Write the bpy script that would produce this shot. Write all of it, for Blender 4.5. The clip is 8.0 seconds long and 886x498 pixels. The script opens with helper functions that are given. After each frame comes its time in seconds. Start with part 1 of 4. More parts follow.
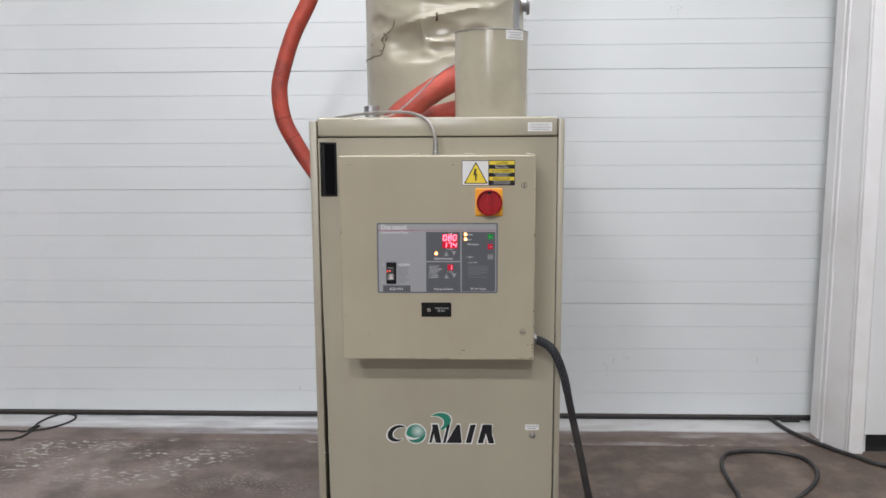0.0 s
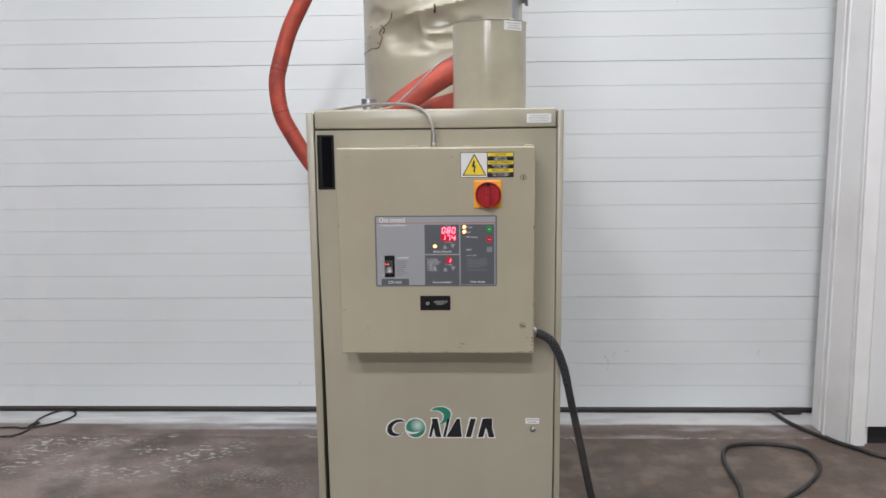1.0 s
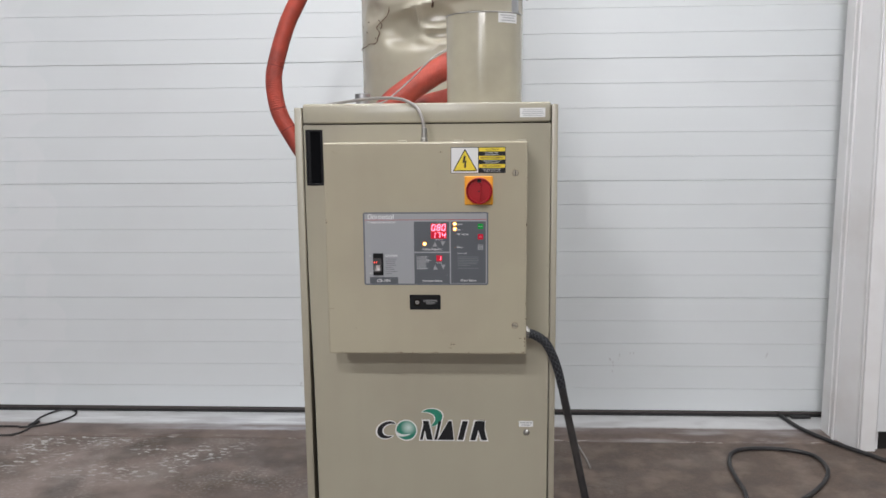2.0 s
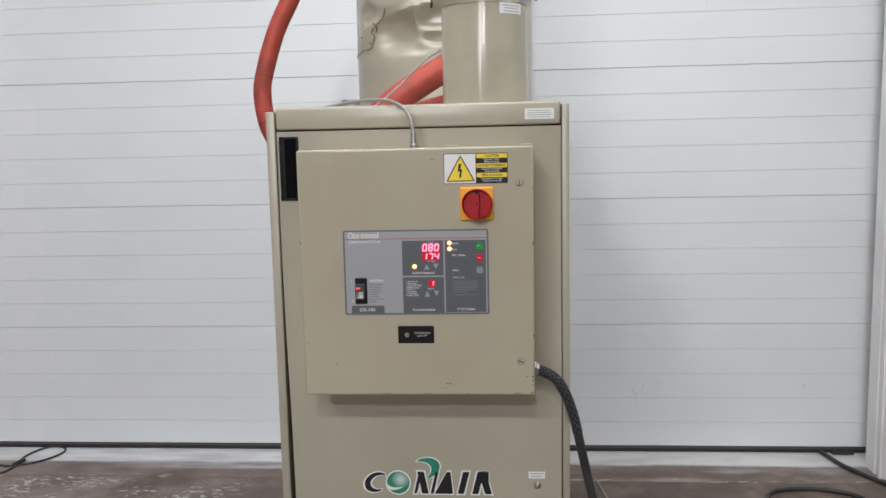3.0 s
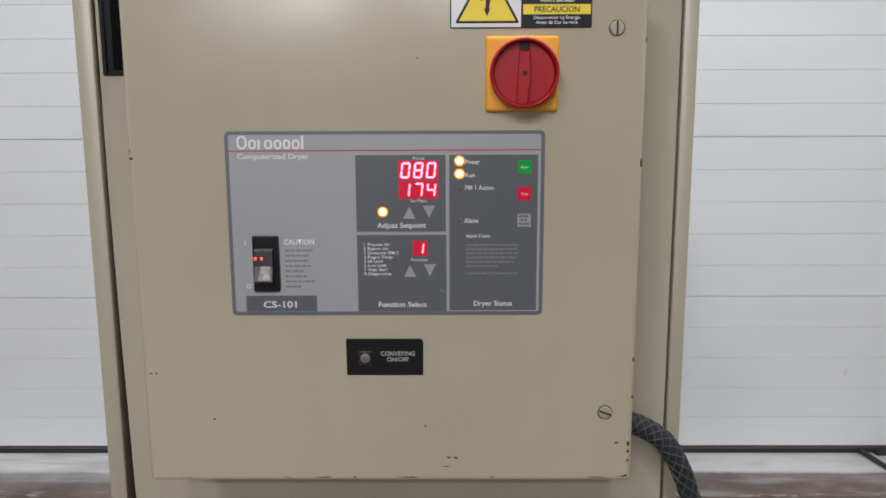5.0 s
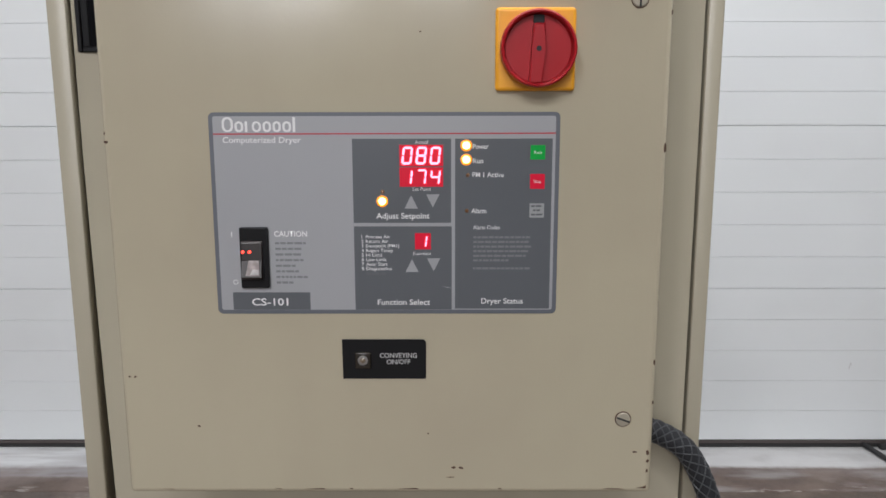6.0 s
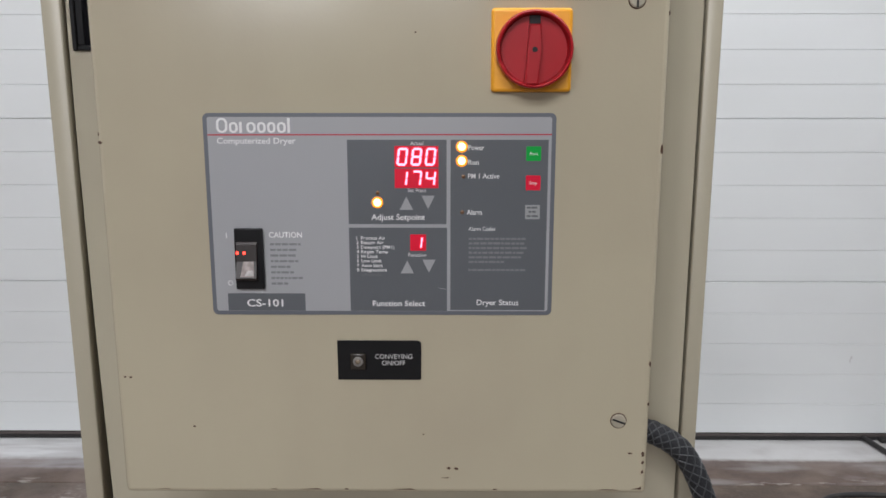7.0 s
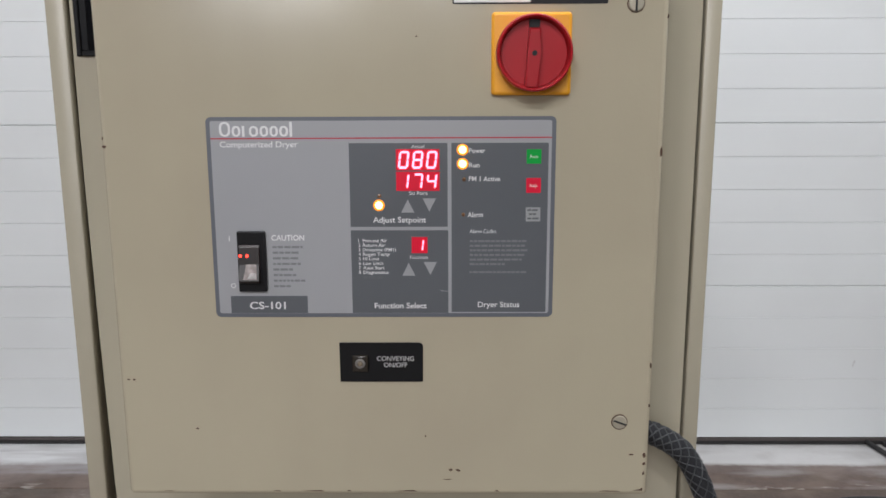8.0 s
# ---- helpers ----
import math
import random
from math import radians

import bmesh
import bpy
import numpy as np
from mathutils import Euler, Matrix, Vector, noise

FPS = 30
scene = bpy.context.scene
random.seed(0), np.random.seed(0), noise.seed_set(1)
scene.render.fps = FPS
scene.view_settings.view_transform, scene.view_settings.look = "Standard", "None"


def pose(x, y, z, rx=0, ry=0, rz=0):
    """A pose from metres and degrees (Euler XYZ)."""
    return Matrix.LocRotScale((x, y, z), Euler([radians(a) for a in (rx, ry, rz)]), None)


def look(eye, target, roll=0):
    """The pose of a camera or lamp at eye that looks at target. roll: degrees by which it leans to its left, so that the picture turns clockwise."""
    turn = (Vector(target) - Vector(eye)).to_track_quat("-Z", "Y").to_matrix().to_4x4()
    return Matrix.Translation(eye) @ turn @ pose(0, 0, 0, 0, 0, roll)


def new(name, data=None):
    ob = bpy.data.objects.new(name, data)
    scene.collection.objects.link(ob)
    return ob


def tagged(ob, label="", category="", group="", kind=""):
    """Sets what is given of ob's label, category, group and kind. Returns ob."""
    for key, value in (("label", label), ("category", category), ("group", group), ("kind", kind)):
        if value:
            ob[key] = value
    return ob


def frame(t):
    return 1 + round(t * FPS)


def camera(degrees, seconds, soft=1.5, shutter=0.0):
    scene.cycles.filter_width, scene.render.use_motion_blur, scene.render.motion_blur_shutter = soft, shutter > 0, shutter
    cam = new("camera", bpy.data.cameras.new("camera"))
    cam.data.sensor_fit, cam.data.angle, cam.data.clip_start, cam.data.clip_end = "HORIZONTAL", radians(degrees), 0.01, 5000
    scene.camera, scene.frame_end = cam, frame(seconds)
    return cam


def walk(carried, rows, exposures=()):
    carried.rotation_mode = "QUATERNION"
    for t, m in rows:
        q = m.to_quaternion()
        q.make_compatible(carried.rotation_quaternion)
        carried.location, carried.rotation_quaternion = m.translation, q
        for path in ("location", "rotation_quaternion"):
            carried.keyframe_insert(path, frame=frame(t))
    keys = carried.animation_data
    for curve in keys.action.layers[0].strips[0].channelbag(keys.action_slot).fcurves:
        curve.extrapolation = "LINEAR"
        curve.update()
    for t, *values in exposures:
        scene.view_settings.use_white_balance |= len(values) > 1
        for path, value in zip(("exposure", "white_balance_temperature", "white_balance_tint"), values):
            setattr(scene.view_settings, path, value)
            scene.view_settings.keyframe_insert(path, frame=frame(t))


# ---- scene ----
cam = camera(58.0, 8.0, soft=1.6)
PATH = [
    (0, (0.0872, 0.0946, 1.5470), (0.0170, 2.0723, 1.2572), -0.27),
    (0.5, (0.0897, 0.0978, 1.5425), (0.0176, 2.0746, 1.2471), -0.43),
    (1, (0.0909, 0.1096, 1.5395), (0.0195, 2.0853, 1.2374), -0.60),
    (1.5, (0.1037, 0.1364, 1.5369), (0.0291, 2.1100, 1.2220), -0.47),
    (1.7, (0.1138, 0.1492, 1.5338), (0.0334, 2.1227, 1.2194), -0.44),
    (2.8, (0.2113, 0.3177, 1.4860), (0.0473, 2.2971, 1.2509), -0.87),
    (3, (0.1813, 0.4253, 1.4801), (0.0298, 2.4055, 1.2433), -1.22),
    (3.5, (0.0862, 0.6842, 1.4433), (0.0219, 2.6627, 1.1577), 0.01),
    (4, (0.0530, 0.8754, 1.4071), (0.0739, 2.8518, 1.1014), -0.49),
    (4.5, (0.0611, 1.1131, 1.3772), (0.1033, 3.0849, 1.0457), -0.48),
    (4.7, (0.0647, 1.1918, 1.3634), (0.0727, 3.1639, 1.0307), -0.47),
    (5.8, (0.064, 1.325, 1.337), (0.032, 3.291, 0.973), -0.1),
    (6, (0.057, 1.33, 1.34), (0.049, 3.297, 0.976), -0.1),
    (6.5, (0.062, 1.332, 1.345), (0.049, 3.297, 0.972), 0.1),
    (7, (0.063, 1.334, 1.349), (0.049, 3.295, 0.961), 0.0),
    (7.5, (0.061, 1.33, 1.344), (0.0485, 3.295, 0.9722), -0.1),
    (8, (0.064, 1.329, 1.347), (0.044, 3.294, 0.973), -0.2),
]
walk(cam, [(t, look(eye, target, roll)) for t, eye, target, roll in PATH], [(0.0, 0.09), (3.5, 0.05), (4.5, 0.03), (6.0, 0.13), (8.0, 0.13)])

# ---- light: long rows of ceiling tubes in a closed workshop ----
world = bpy.data.worlds.new("world")
world.use_nodes = True
world.node_tree.nodes["Background"].inputs[0].default_value = (0.5, 0.55, 0.6, 1)
world.node_tree.nodes["Background"].inputs[1].default_value = 0.05
scene.world = world
# one long row across the door, and two rows of tubes that run back over the camera
ACROSS = (1.5, 1.9, 4.4, 8.0, 172)  # middle x, y, z, length, watts
BACK_ROWS = [(-1.5, -4.6, -1.2), (0.0, -4.6, -1.2), (-2.2, -13.2, -10.8), (0.0, -13.2, -10.8)]  # x, far end, near end
TUBES = [(-1.5, -1.95, 0.30, 46), (0.0, -1.95, 0.30, 46), (-1.5, -3.8, 0.30, 46), (0.0, -3.8, 0.30, 46), (-2.2, -12.0, 0.6, 115), (0.0, -12.0, 0.6, 115)]  # x, y, width, watts
BACK_Z = 4.1


def area_light(name, wide, high, watts, color, at):
    lamp = bpy.data.lights.new(name, "AREA")
    lamp.shape, lamp.size, lamp.size_y, lamp.energy, lamp.color = "RECTANGLE", wide, high, watts, color
    new(name, lamp).matrix_world = at


TUBE_WHITE = (0.985, 0.985, 1.02)
area_light("ceiling_tube_light", ACROSS[3], 0.18, ACROSS[4], TUBE_WHITE, pose(ACROSS[0], ACROSS[1], ACROSS[2], 0, 0, 0))
for x, y, wide, watts in TUBES:
    area_light("ceiling_tube_light", wide, 0.18, watts, TUBE_WHITE, pose(x, y, BACK_Z - 0.08, 45, 0, 0))

# daylight in the high window of the far wall behind the camera
area_light("window_light", 3.4, 0.42, 110, (0.95, 0.98, 1.05), look((-4.6, -17.93, 4.15), (-4.6, 0, 4.15)))

# ---- materials ----
def surface(name, color, rough=0.5, metal=0.0, vary=0.08, scale=8.0, fine=120.0, bump=0.05, dirt=None, dirt_amount=0.0, dirt_scale=3.0, spec=0.5, coat=0.0, streak=0.0, dirt_from=0.5):
    m = bpy.data.materials.new(name)
    m.use_nodes = True
    nt = m.node_tree
    n, l = nt.nodes, nt.links
    b = n["Principled BSDF"]
    b.inputs["Roughness"].default_value, b.inputs["Metallic"].default_value = rough, metal
    b.inputs["Specular IOR Level"].default_value, b.inputs["Coat Weight"].default_value = spec, coat
    co = n.new("ShaderNodeTexCoord")
    big, small = n.new("ShaderNodeTexNoise"), n.new("ShaderNodeTexNoise")
    for t, s, d in ((big, scale, 5), (small, fine, 3)):
        t.inputs["Scale"].default_value, t.inputs["Detail"].default_value = s, d
        l.new(co.outputs["Object"], t.inputs["Vector"])
    mix = n.new("ShaderNodeMix")
    mix.data_type = "RGBA"
    mix.inputs["A"].default_value = (*[c * (1 - vary) for c in color], 1)
    mix.inputs["B"].default_value = (*[min(1, c * (1 + vary)) for c in color], 1)
    l.new(big.outputs["Fac"], mix.inputs["Factor"])
    out = mix.outputs["Result"]
    if dirt:
        spots = n.new("ShaderNodeTexNoise")
        spots.inputs["Scale"].default_value, spots.inputs["Detail"].default_value = dirt_scale, 8
        l.new(co.outputs["Object"], spots.inputs["Vector"])
        ramp = n.new("ShaderNodeMapRange")
        ramp.inputs["From Min"].default_value, ramp.inputs["From Max"].default_value = dirt_from, dirt_from + 0.3
        ramp.inputs["To Max"].default_value = dirt_amount
        l.new(spots.outputs["Fac"], ramp.inputs["Value"])
        mix2 = n.new("ShaderNodeMix")
        mix2.data_type = "RGBA"
        l.new(ramp.outputs["Result"], mix2.inputs["Factor"])
        l.new(out, mix2.inputs["A"])
        mix2.inputs["B"].default_value = (*dirt, 1)
        out = mix2.outputs["Result"]
    if streak:
        mp, runs, sr, mix3 = n.new("ShaderNodeMapping"), n.new("ShaderNodeTexNoise"), n.new("ShaderNodeMapRange"), n.new("ShaderNodeMix")
        mp.inputs["Scale"].default_value = (16, 16, 1.6)
        runs.inputs["Scale"].default_value, runs.inputs["Detail"].default_value = 1.0, 6
        sr.inputs["From Min"].default_value, sr.inputs["From Max"].default_value, sr.inputs["To Max"].default_value = 0.45, 0.75, streak
        mix3.data_type = "RGBA"
        l.new(co.outputs["Object"], mp.inputs[0])
        l.new(mp.outputs[0], runs.inputs["Vector"])
        l.new(runs.outputs["Fac"], sr.inputs["Value"])
        l.new(sr.outputs["Result"], mix3.inputs["Factor"])
        l.new(out, mix3.inputs["A"])
        mix3.inputs["B"].default_value = (*(dirt or (0.2, 0.2, 0.2)), 1)
        out = mix3.outputs["Result"]
    l.new(out, b.inputs["Base Color"])
    rr = n.new("ShaderNodeMapRange")
    rr.inputs["To Min"].default_value, rr.inputs["To Max"].default_value = max(0.02, rough * 0.85), min(1, rough * 1.15)
    l.new(big.outputs["Fac"], rr.inputs["Value"])
    l.new(rr.outputs["Result"], b.inputs["Roughness"])
    if bump:
        bp = n.new("ShaderNodeBump")
        bp.inputs["Strength"].default_value, bp.inputs["Distance"].default_value = bump, 0.002
        l.new(small.outputs["Fac"], bp.inputs["Height"])
        l.new(bp.outputs["Normal"], b.inputs["Normal"])
    return m


def glow(name, color, strength):
    m = bpy.data.materials.new(name)
    m.use_nodes = True
    b = m.node_tree.nodes["Principled BSDF"]
    b.inputs["Base Color"].default_value = (*color, 1)
    b.inputs["Emission Color"].default_value, b.inputs["Emission Strength"].default_value = (*color, 1), strength
    b.inputs["Roughness"].default_value = 0.3
    return m


BEIGE = (0.437, 0.394, 0.292)
beige = surface("beige_enamel", BEIGE, 0.17, 0, 0.06, 4, 240, 0.035, (0.33, 0.275, 0.215), 0.35, 3.2, streak=0.11)
beige_door = surface("dulled_beige_enamel", (0.398, 0.366, 0.283), 0.22, 0, 0.06, 4, 240, 0.018, (0.31, 0.265, 0.215), 0.35, 3.2, streak=0.13)
# side panels: a darker, less glossy beige than the front door
beige_side = surface("darker_beige_enamel", (0.345, 0.315, 0.243), 0.36, 0, 0.08, 5, 220, 0.02, (0.27, 0.225, 0.18), 0.4, 3.5, streak=0.1)
beige_old = surface("grimy_beige_enamel", (0.42, 0.388, 0.30), 0.13, 0, 0.10, 9, 200, 0.05, (0.27, 0.24, 0.19), 0.6, 6, streak=0.2)
beige_worn = surface("worn_beige_enamel", (0.415, 0.383, 0.30), 0.24, 0, 0.08, 7, 200, 0.03, (0.20, 0.16, 0.12), 0.45, 5)
hood_beige = surface("rubbed_beige_enamel", (0.425, 0.392, 0.305), 0.21, 0, 0.08, 7, 240, 0.03, (0.35, 0.33, 0.29), 0.75, 7, dirt_from=0.46)
screw_beige = surface("painted_screw", (0.36, 0.33, 0.26), 0.45, 0.2, 0.15, 60)
rust_brown = surface("rust_brown", (0.14, 0.085, 0.06), 0.85, 0, 0.4, 70, 300, 0.3)
chip_shade_brown = surface("rusty_chip_and_shade", (0.07, 0.035, 0.02), 0.8, 0, 0.3, 60)
door_white = surface("white_door_paint", (0.724, 0.751, 0.757), 0.40, 0, 0.04, 1.6, 40, 0.06, (0.58, 0.575, 0.57), 0.42, 1.1)


def clean_patch(m, at, radius, color, amount):
    """A wiped patch of paint with a ragged round outline."""
    n, l = m.node_tree.nodes, m.node_tree.links
    b = n["Principled BSDF"]
    co, dist, nz, add, rng, mix = (n.new("ShaderNode" + k) for k in ("TexCoord", "VectorMath", "TexNoise", "Math", "MapRange", "Mix"))
    dist.operation, mix.data_type, nz.inputs["Scale"].default_value = "DISTANCE", "RGBA", 5
    dist.inputs[1].default_value = at
    l.new(co.outputs["Object"], dist.inputs[0])
    l.new(co.outputs["Object"], nz.inputs["Vector"])
    l.new(dist.outputs["Value"], add.inputs[0])
    l.new(nz.outputs["Fac"], add.inputs[1])
    rng.inputs["From Min"].default_value, rng.inputs["From Max"].default_value = radius + 0.52, radius + 0.46
    rng.inputs["To Max"].default_value = amount
    l.new(add.outputs[0], rng.inputs["Value"])
    l.new(b.inputs["Base Color"].links[0].from_socket, mix.inputs["A"])
    mix.inputs["B"].default_value = (*color, 1)
    l.new(rng.outputs["Result"], mix.inputs["Factor"])
    l.new(mix.outputs["Result"], b.inputs["Base Color"])


clean_patch(door_white, (-2.62, 4.28, 0.35), 0.42, (0.80, 0.80, 0.81), 0.3)
wall_white = surface("white_wall_paint", (0.76, 0.77, 0.77), 0.55, 0, 0.03, 1.2, 70, 0.1, (0.55, 0.53, 0.5), 0.25, 1.6)
trim_white = surface("white_trim_paint", (0.84, 0.835, 0.83), 0.45, 0, 0.03, 3, 90, 0.1, (0.55, 0.48, 0.43), 0.32, 3.4)
far_wall = surface("grey_wall_paint", (0.20, 0.20, 0.195), 0.7, 0, 0.06, 1.0)
ceiling_grey = surface("dusty_ceiling", (0.15, 0.15, 0.15), 0.8, 0, 0.05, 1.0)
rubber = surface("black_rubber", (0.018, 0.017, 0.017), 0.6, 0, 0.2, 20)
cable_black = surface("black_cable_jacket", (0.022, 0.021, 0.022), 0.5, 0, 0.25, 15, 200, 0.1, (0.16, 0.14, 0.12), 0.3, 9)
sleeve_grey = surface("braided_sleeve", (0.022, 0.023, 0.026), 0.75, 0, 0.3, 60, 400, 0.4, spec=0.25)
strand_grey = surface("sleeve_strand", (0.058, 0.061, 0.066), 0.5, 0.2, 0.2, 80)
hose_red = surface("red_silicone_hose", (0.43, 0.062, 0.037), 0.55, 0, 0.4, 18, 180, 0.8, (0.16, 0.036, 0.03), 0.9, 12, dirt_from=0.44)
steel = surface("dull_steel", (0.36, 0.35, 0.33), 0.42, 0.9, 0.12, 30, 300, 0.1)
galvanised = surface("galvanised_steel", (0.42, 0.42, 0.43), 0.4, 0.85, 0.2, 14, 150, 0.1)
grey_cable = surface("grey_cable", (0.34, 0.32, 0.30), 0.45, 0.3, 0.1, 40)
panel_light = surface("light_grey_overlay", (0.33, 0.335, 0.347), 0.33, 0, 0.03, 12, 900, 0.04)
panel_dark = surface("dark_grey_overlay", (0.098, 0.106, 0.117), 0.33, 0, 0.04, 12, 900, 0.04)
panel_edge = surface("slate_overlay_edge", (0.115, 0.124, 0.143), 0.4, 0, 0.04, 12)
ink_white = surface("white_ink", (0.72, 0.72, 0.72), 0.5, 0, 0.02, 50, bump=0)
ink_worn = surface("worn_white_ink", (0.45, 0.45, 0.45), 0.5, 0, 0.1, 90, bump=0)
ink_grey = surface("grey_ink", (0.31, 0.315, 0.325), 0.5, 0, 0.02, 50, bump=0)
ink_faint = surface("faded_grey_ink", (0.115, 0.12, 0.13), 0.5, 0, 0.02, 50, bump=0)
ink_red = surface("red_ink", (0.42, 0.03, 0.05), 0.5, 0, 0.02, 50, bump=0)
ink_black = surface("black_ink", (0.018, 0.018, 0.02), 0.4, 0, 0.05, 40, bump=0, spec=0.2)
sticker_white = surface("white_sticker", (0.74, 0.74, 0.73), 0.45, 0, 0.03, 30, bump=0)
sticker_yellow = surface("yellow_sticker", (0.82, 0.62, 0.03), 0.4, 0, 0.04, 30, bump=0)
plastic_black = surface("black_plastic", (0.009, 0.009, 0.010), 0.42, 0, 0.1, 30, spec=0.18)
plastic_orange = surface("orange_yellow_plastic", (0.80, 0.36, 0.018), 0.42, 0, 0.05, 25, 300, 0.05, (0.45, 0.2, 0.03), 0.2, 20)
plastic_red = surface("red_plastic", (0.36, 0.010, 0.016), 0.40, 0, 0.10, 25, 400, 0.02, spec=0.3)
button_green = surface("green_key", (0.005, 0.34, 0.05), 0.4, 0, 0.03, 30, bump=0, spec=0.2)
button_red = surface("red_key", (0.66, 0.010, 0.04), 0.4, 0, 0.03, 30, bump=0, spec=0.2)
window_red = glow("lit_red_window", (0.50, 0.001, 0.022), 0.30)
logo_green = surface("green_vinyl", (0.015, 0.20, 0.13), 0.4, 0, 0.35, 22, bump=0)
logo_ball = surface("printed_green_ball", (0.02, 0.20, 0.135), 0.4, 0, 0.1, 40, bump=0)


def printed_sheen(m, at, reach, color):
    """A round pale blend printed on the ball."""
    n, l = m.node_tree.nodes, m.node_tree.links
    b = n["Principled BSDF"]
    co, dist, rng, mix = (n.new("ShaderNode" + k) for k in ("TexCoord", "VectorMath", "MapRange", "Mix"))
    dist.operation, mix.data_type = "DISTANCE", "RGBA"
    dist.inputs[1].default_value = at
    l.new(co.outputs["Object"], dist.inputs[0])
    rng.inputs["From Min"].default_value, rng.inputs["From Max"].default_value, rng.inputs["To Max"].default_value = reach, 0.002, 0.75
    l.new(dist.outputs["Value"], rng.inputs["Value"])
    l.new(b.inputs["Base Color"].links[0].from_socket, mix.inputs["A"])
    mix.inputs["B"].default_value = (*color, 1)
    l.new(rng.outputs["Result"], mix.inputs["Factor"])
    l.new(mix.outputs["Result"], b.inputs["Base Color"])


printed_sheen(logo_ball, (-0.053, 2.1140, 0.764), 0.021, (0.70, 0.80, 0.76))
digit_glow = glow("red_digit_glow", (1.0, 0.18, 0.27), 3.5)
amber_glow = glow("amber_lamp_glow", (1.0, 0.58, 0.22), 5.0)
amber_halo = glow("amber_halo_glow", (1.0, 0.33, 0.02), 0.6)
amber_dark = surface("unlit_amber", (0.14, 0.07, 0.03), 0.3, 0, 0.05, 30, bump=0)
neon_glow = glow("red_neon_glow", (1.0, 0.05, 0.03), 3.0)
smoke_lens = surface("smoky_rocker", (0.014, 0.009, 0.008), 0.35, 0, 0.5, 90, bump=0)
clear_lens = surface("cloudy_lens", (0.20, 0.165, 0.155), 0.25, 0, 0.9, 160, bump=0)
glint_grey = surface("pale_lens_glint", (0.27, 0.25, 0.24), 0.3, 0, 0.6, 200, bump=0)
tube_glow = glow("tube_glow", (1.0, 0.98, 0.95), 2.0)


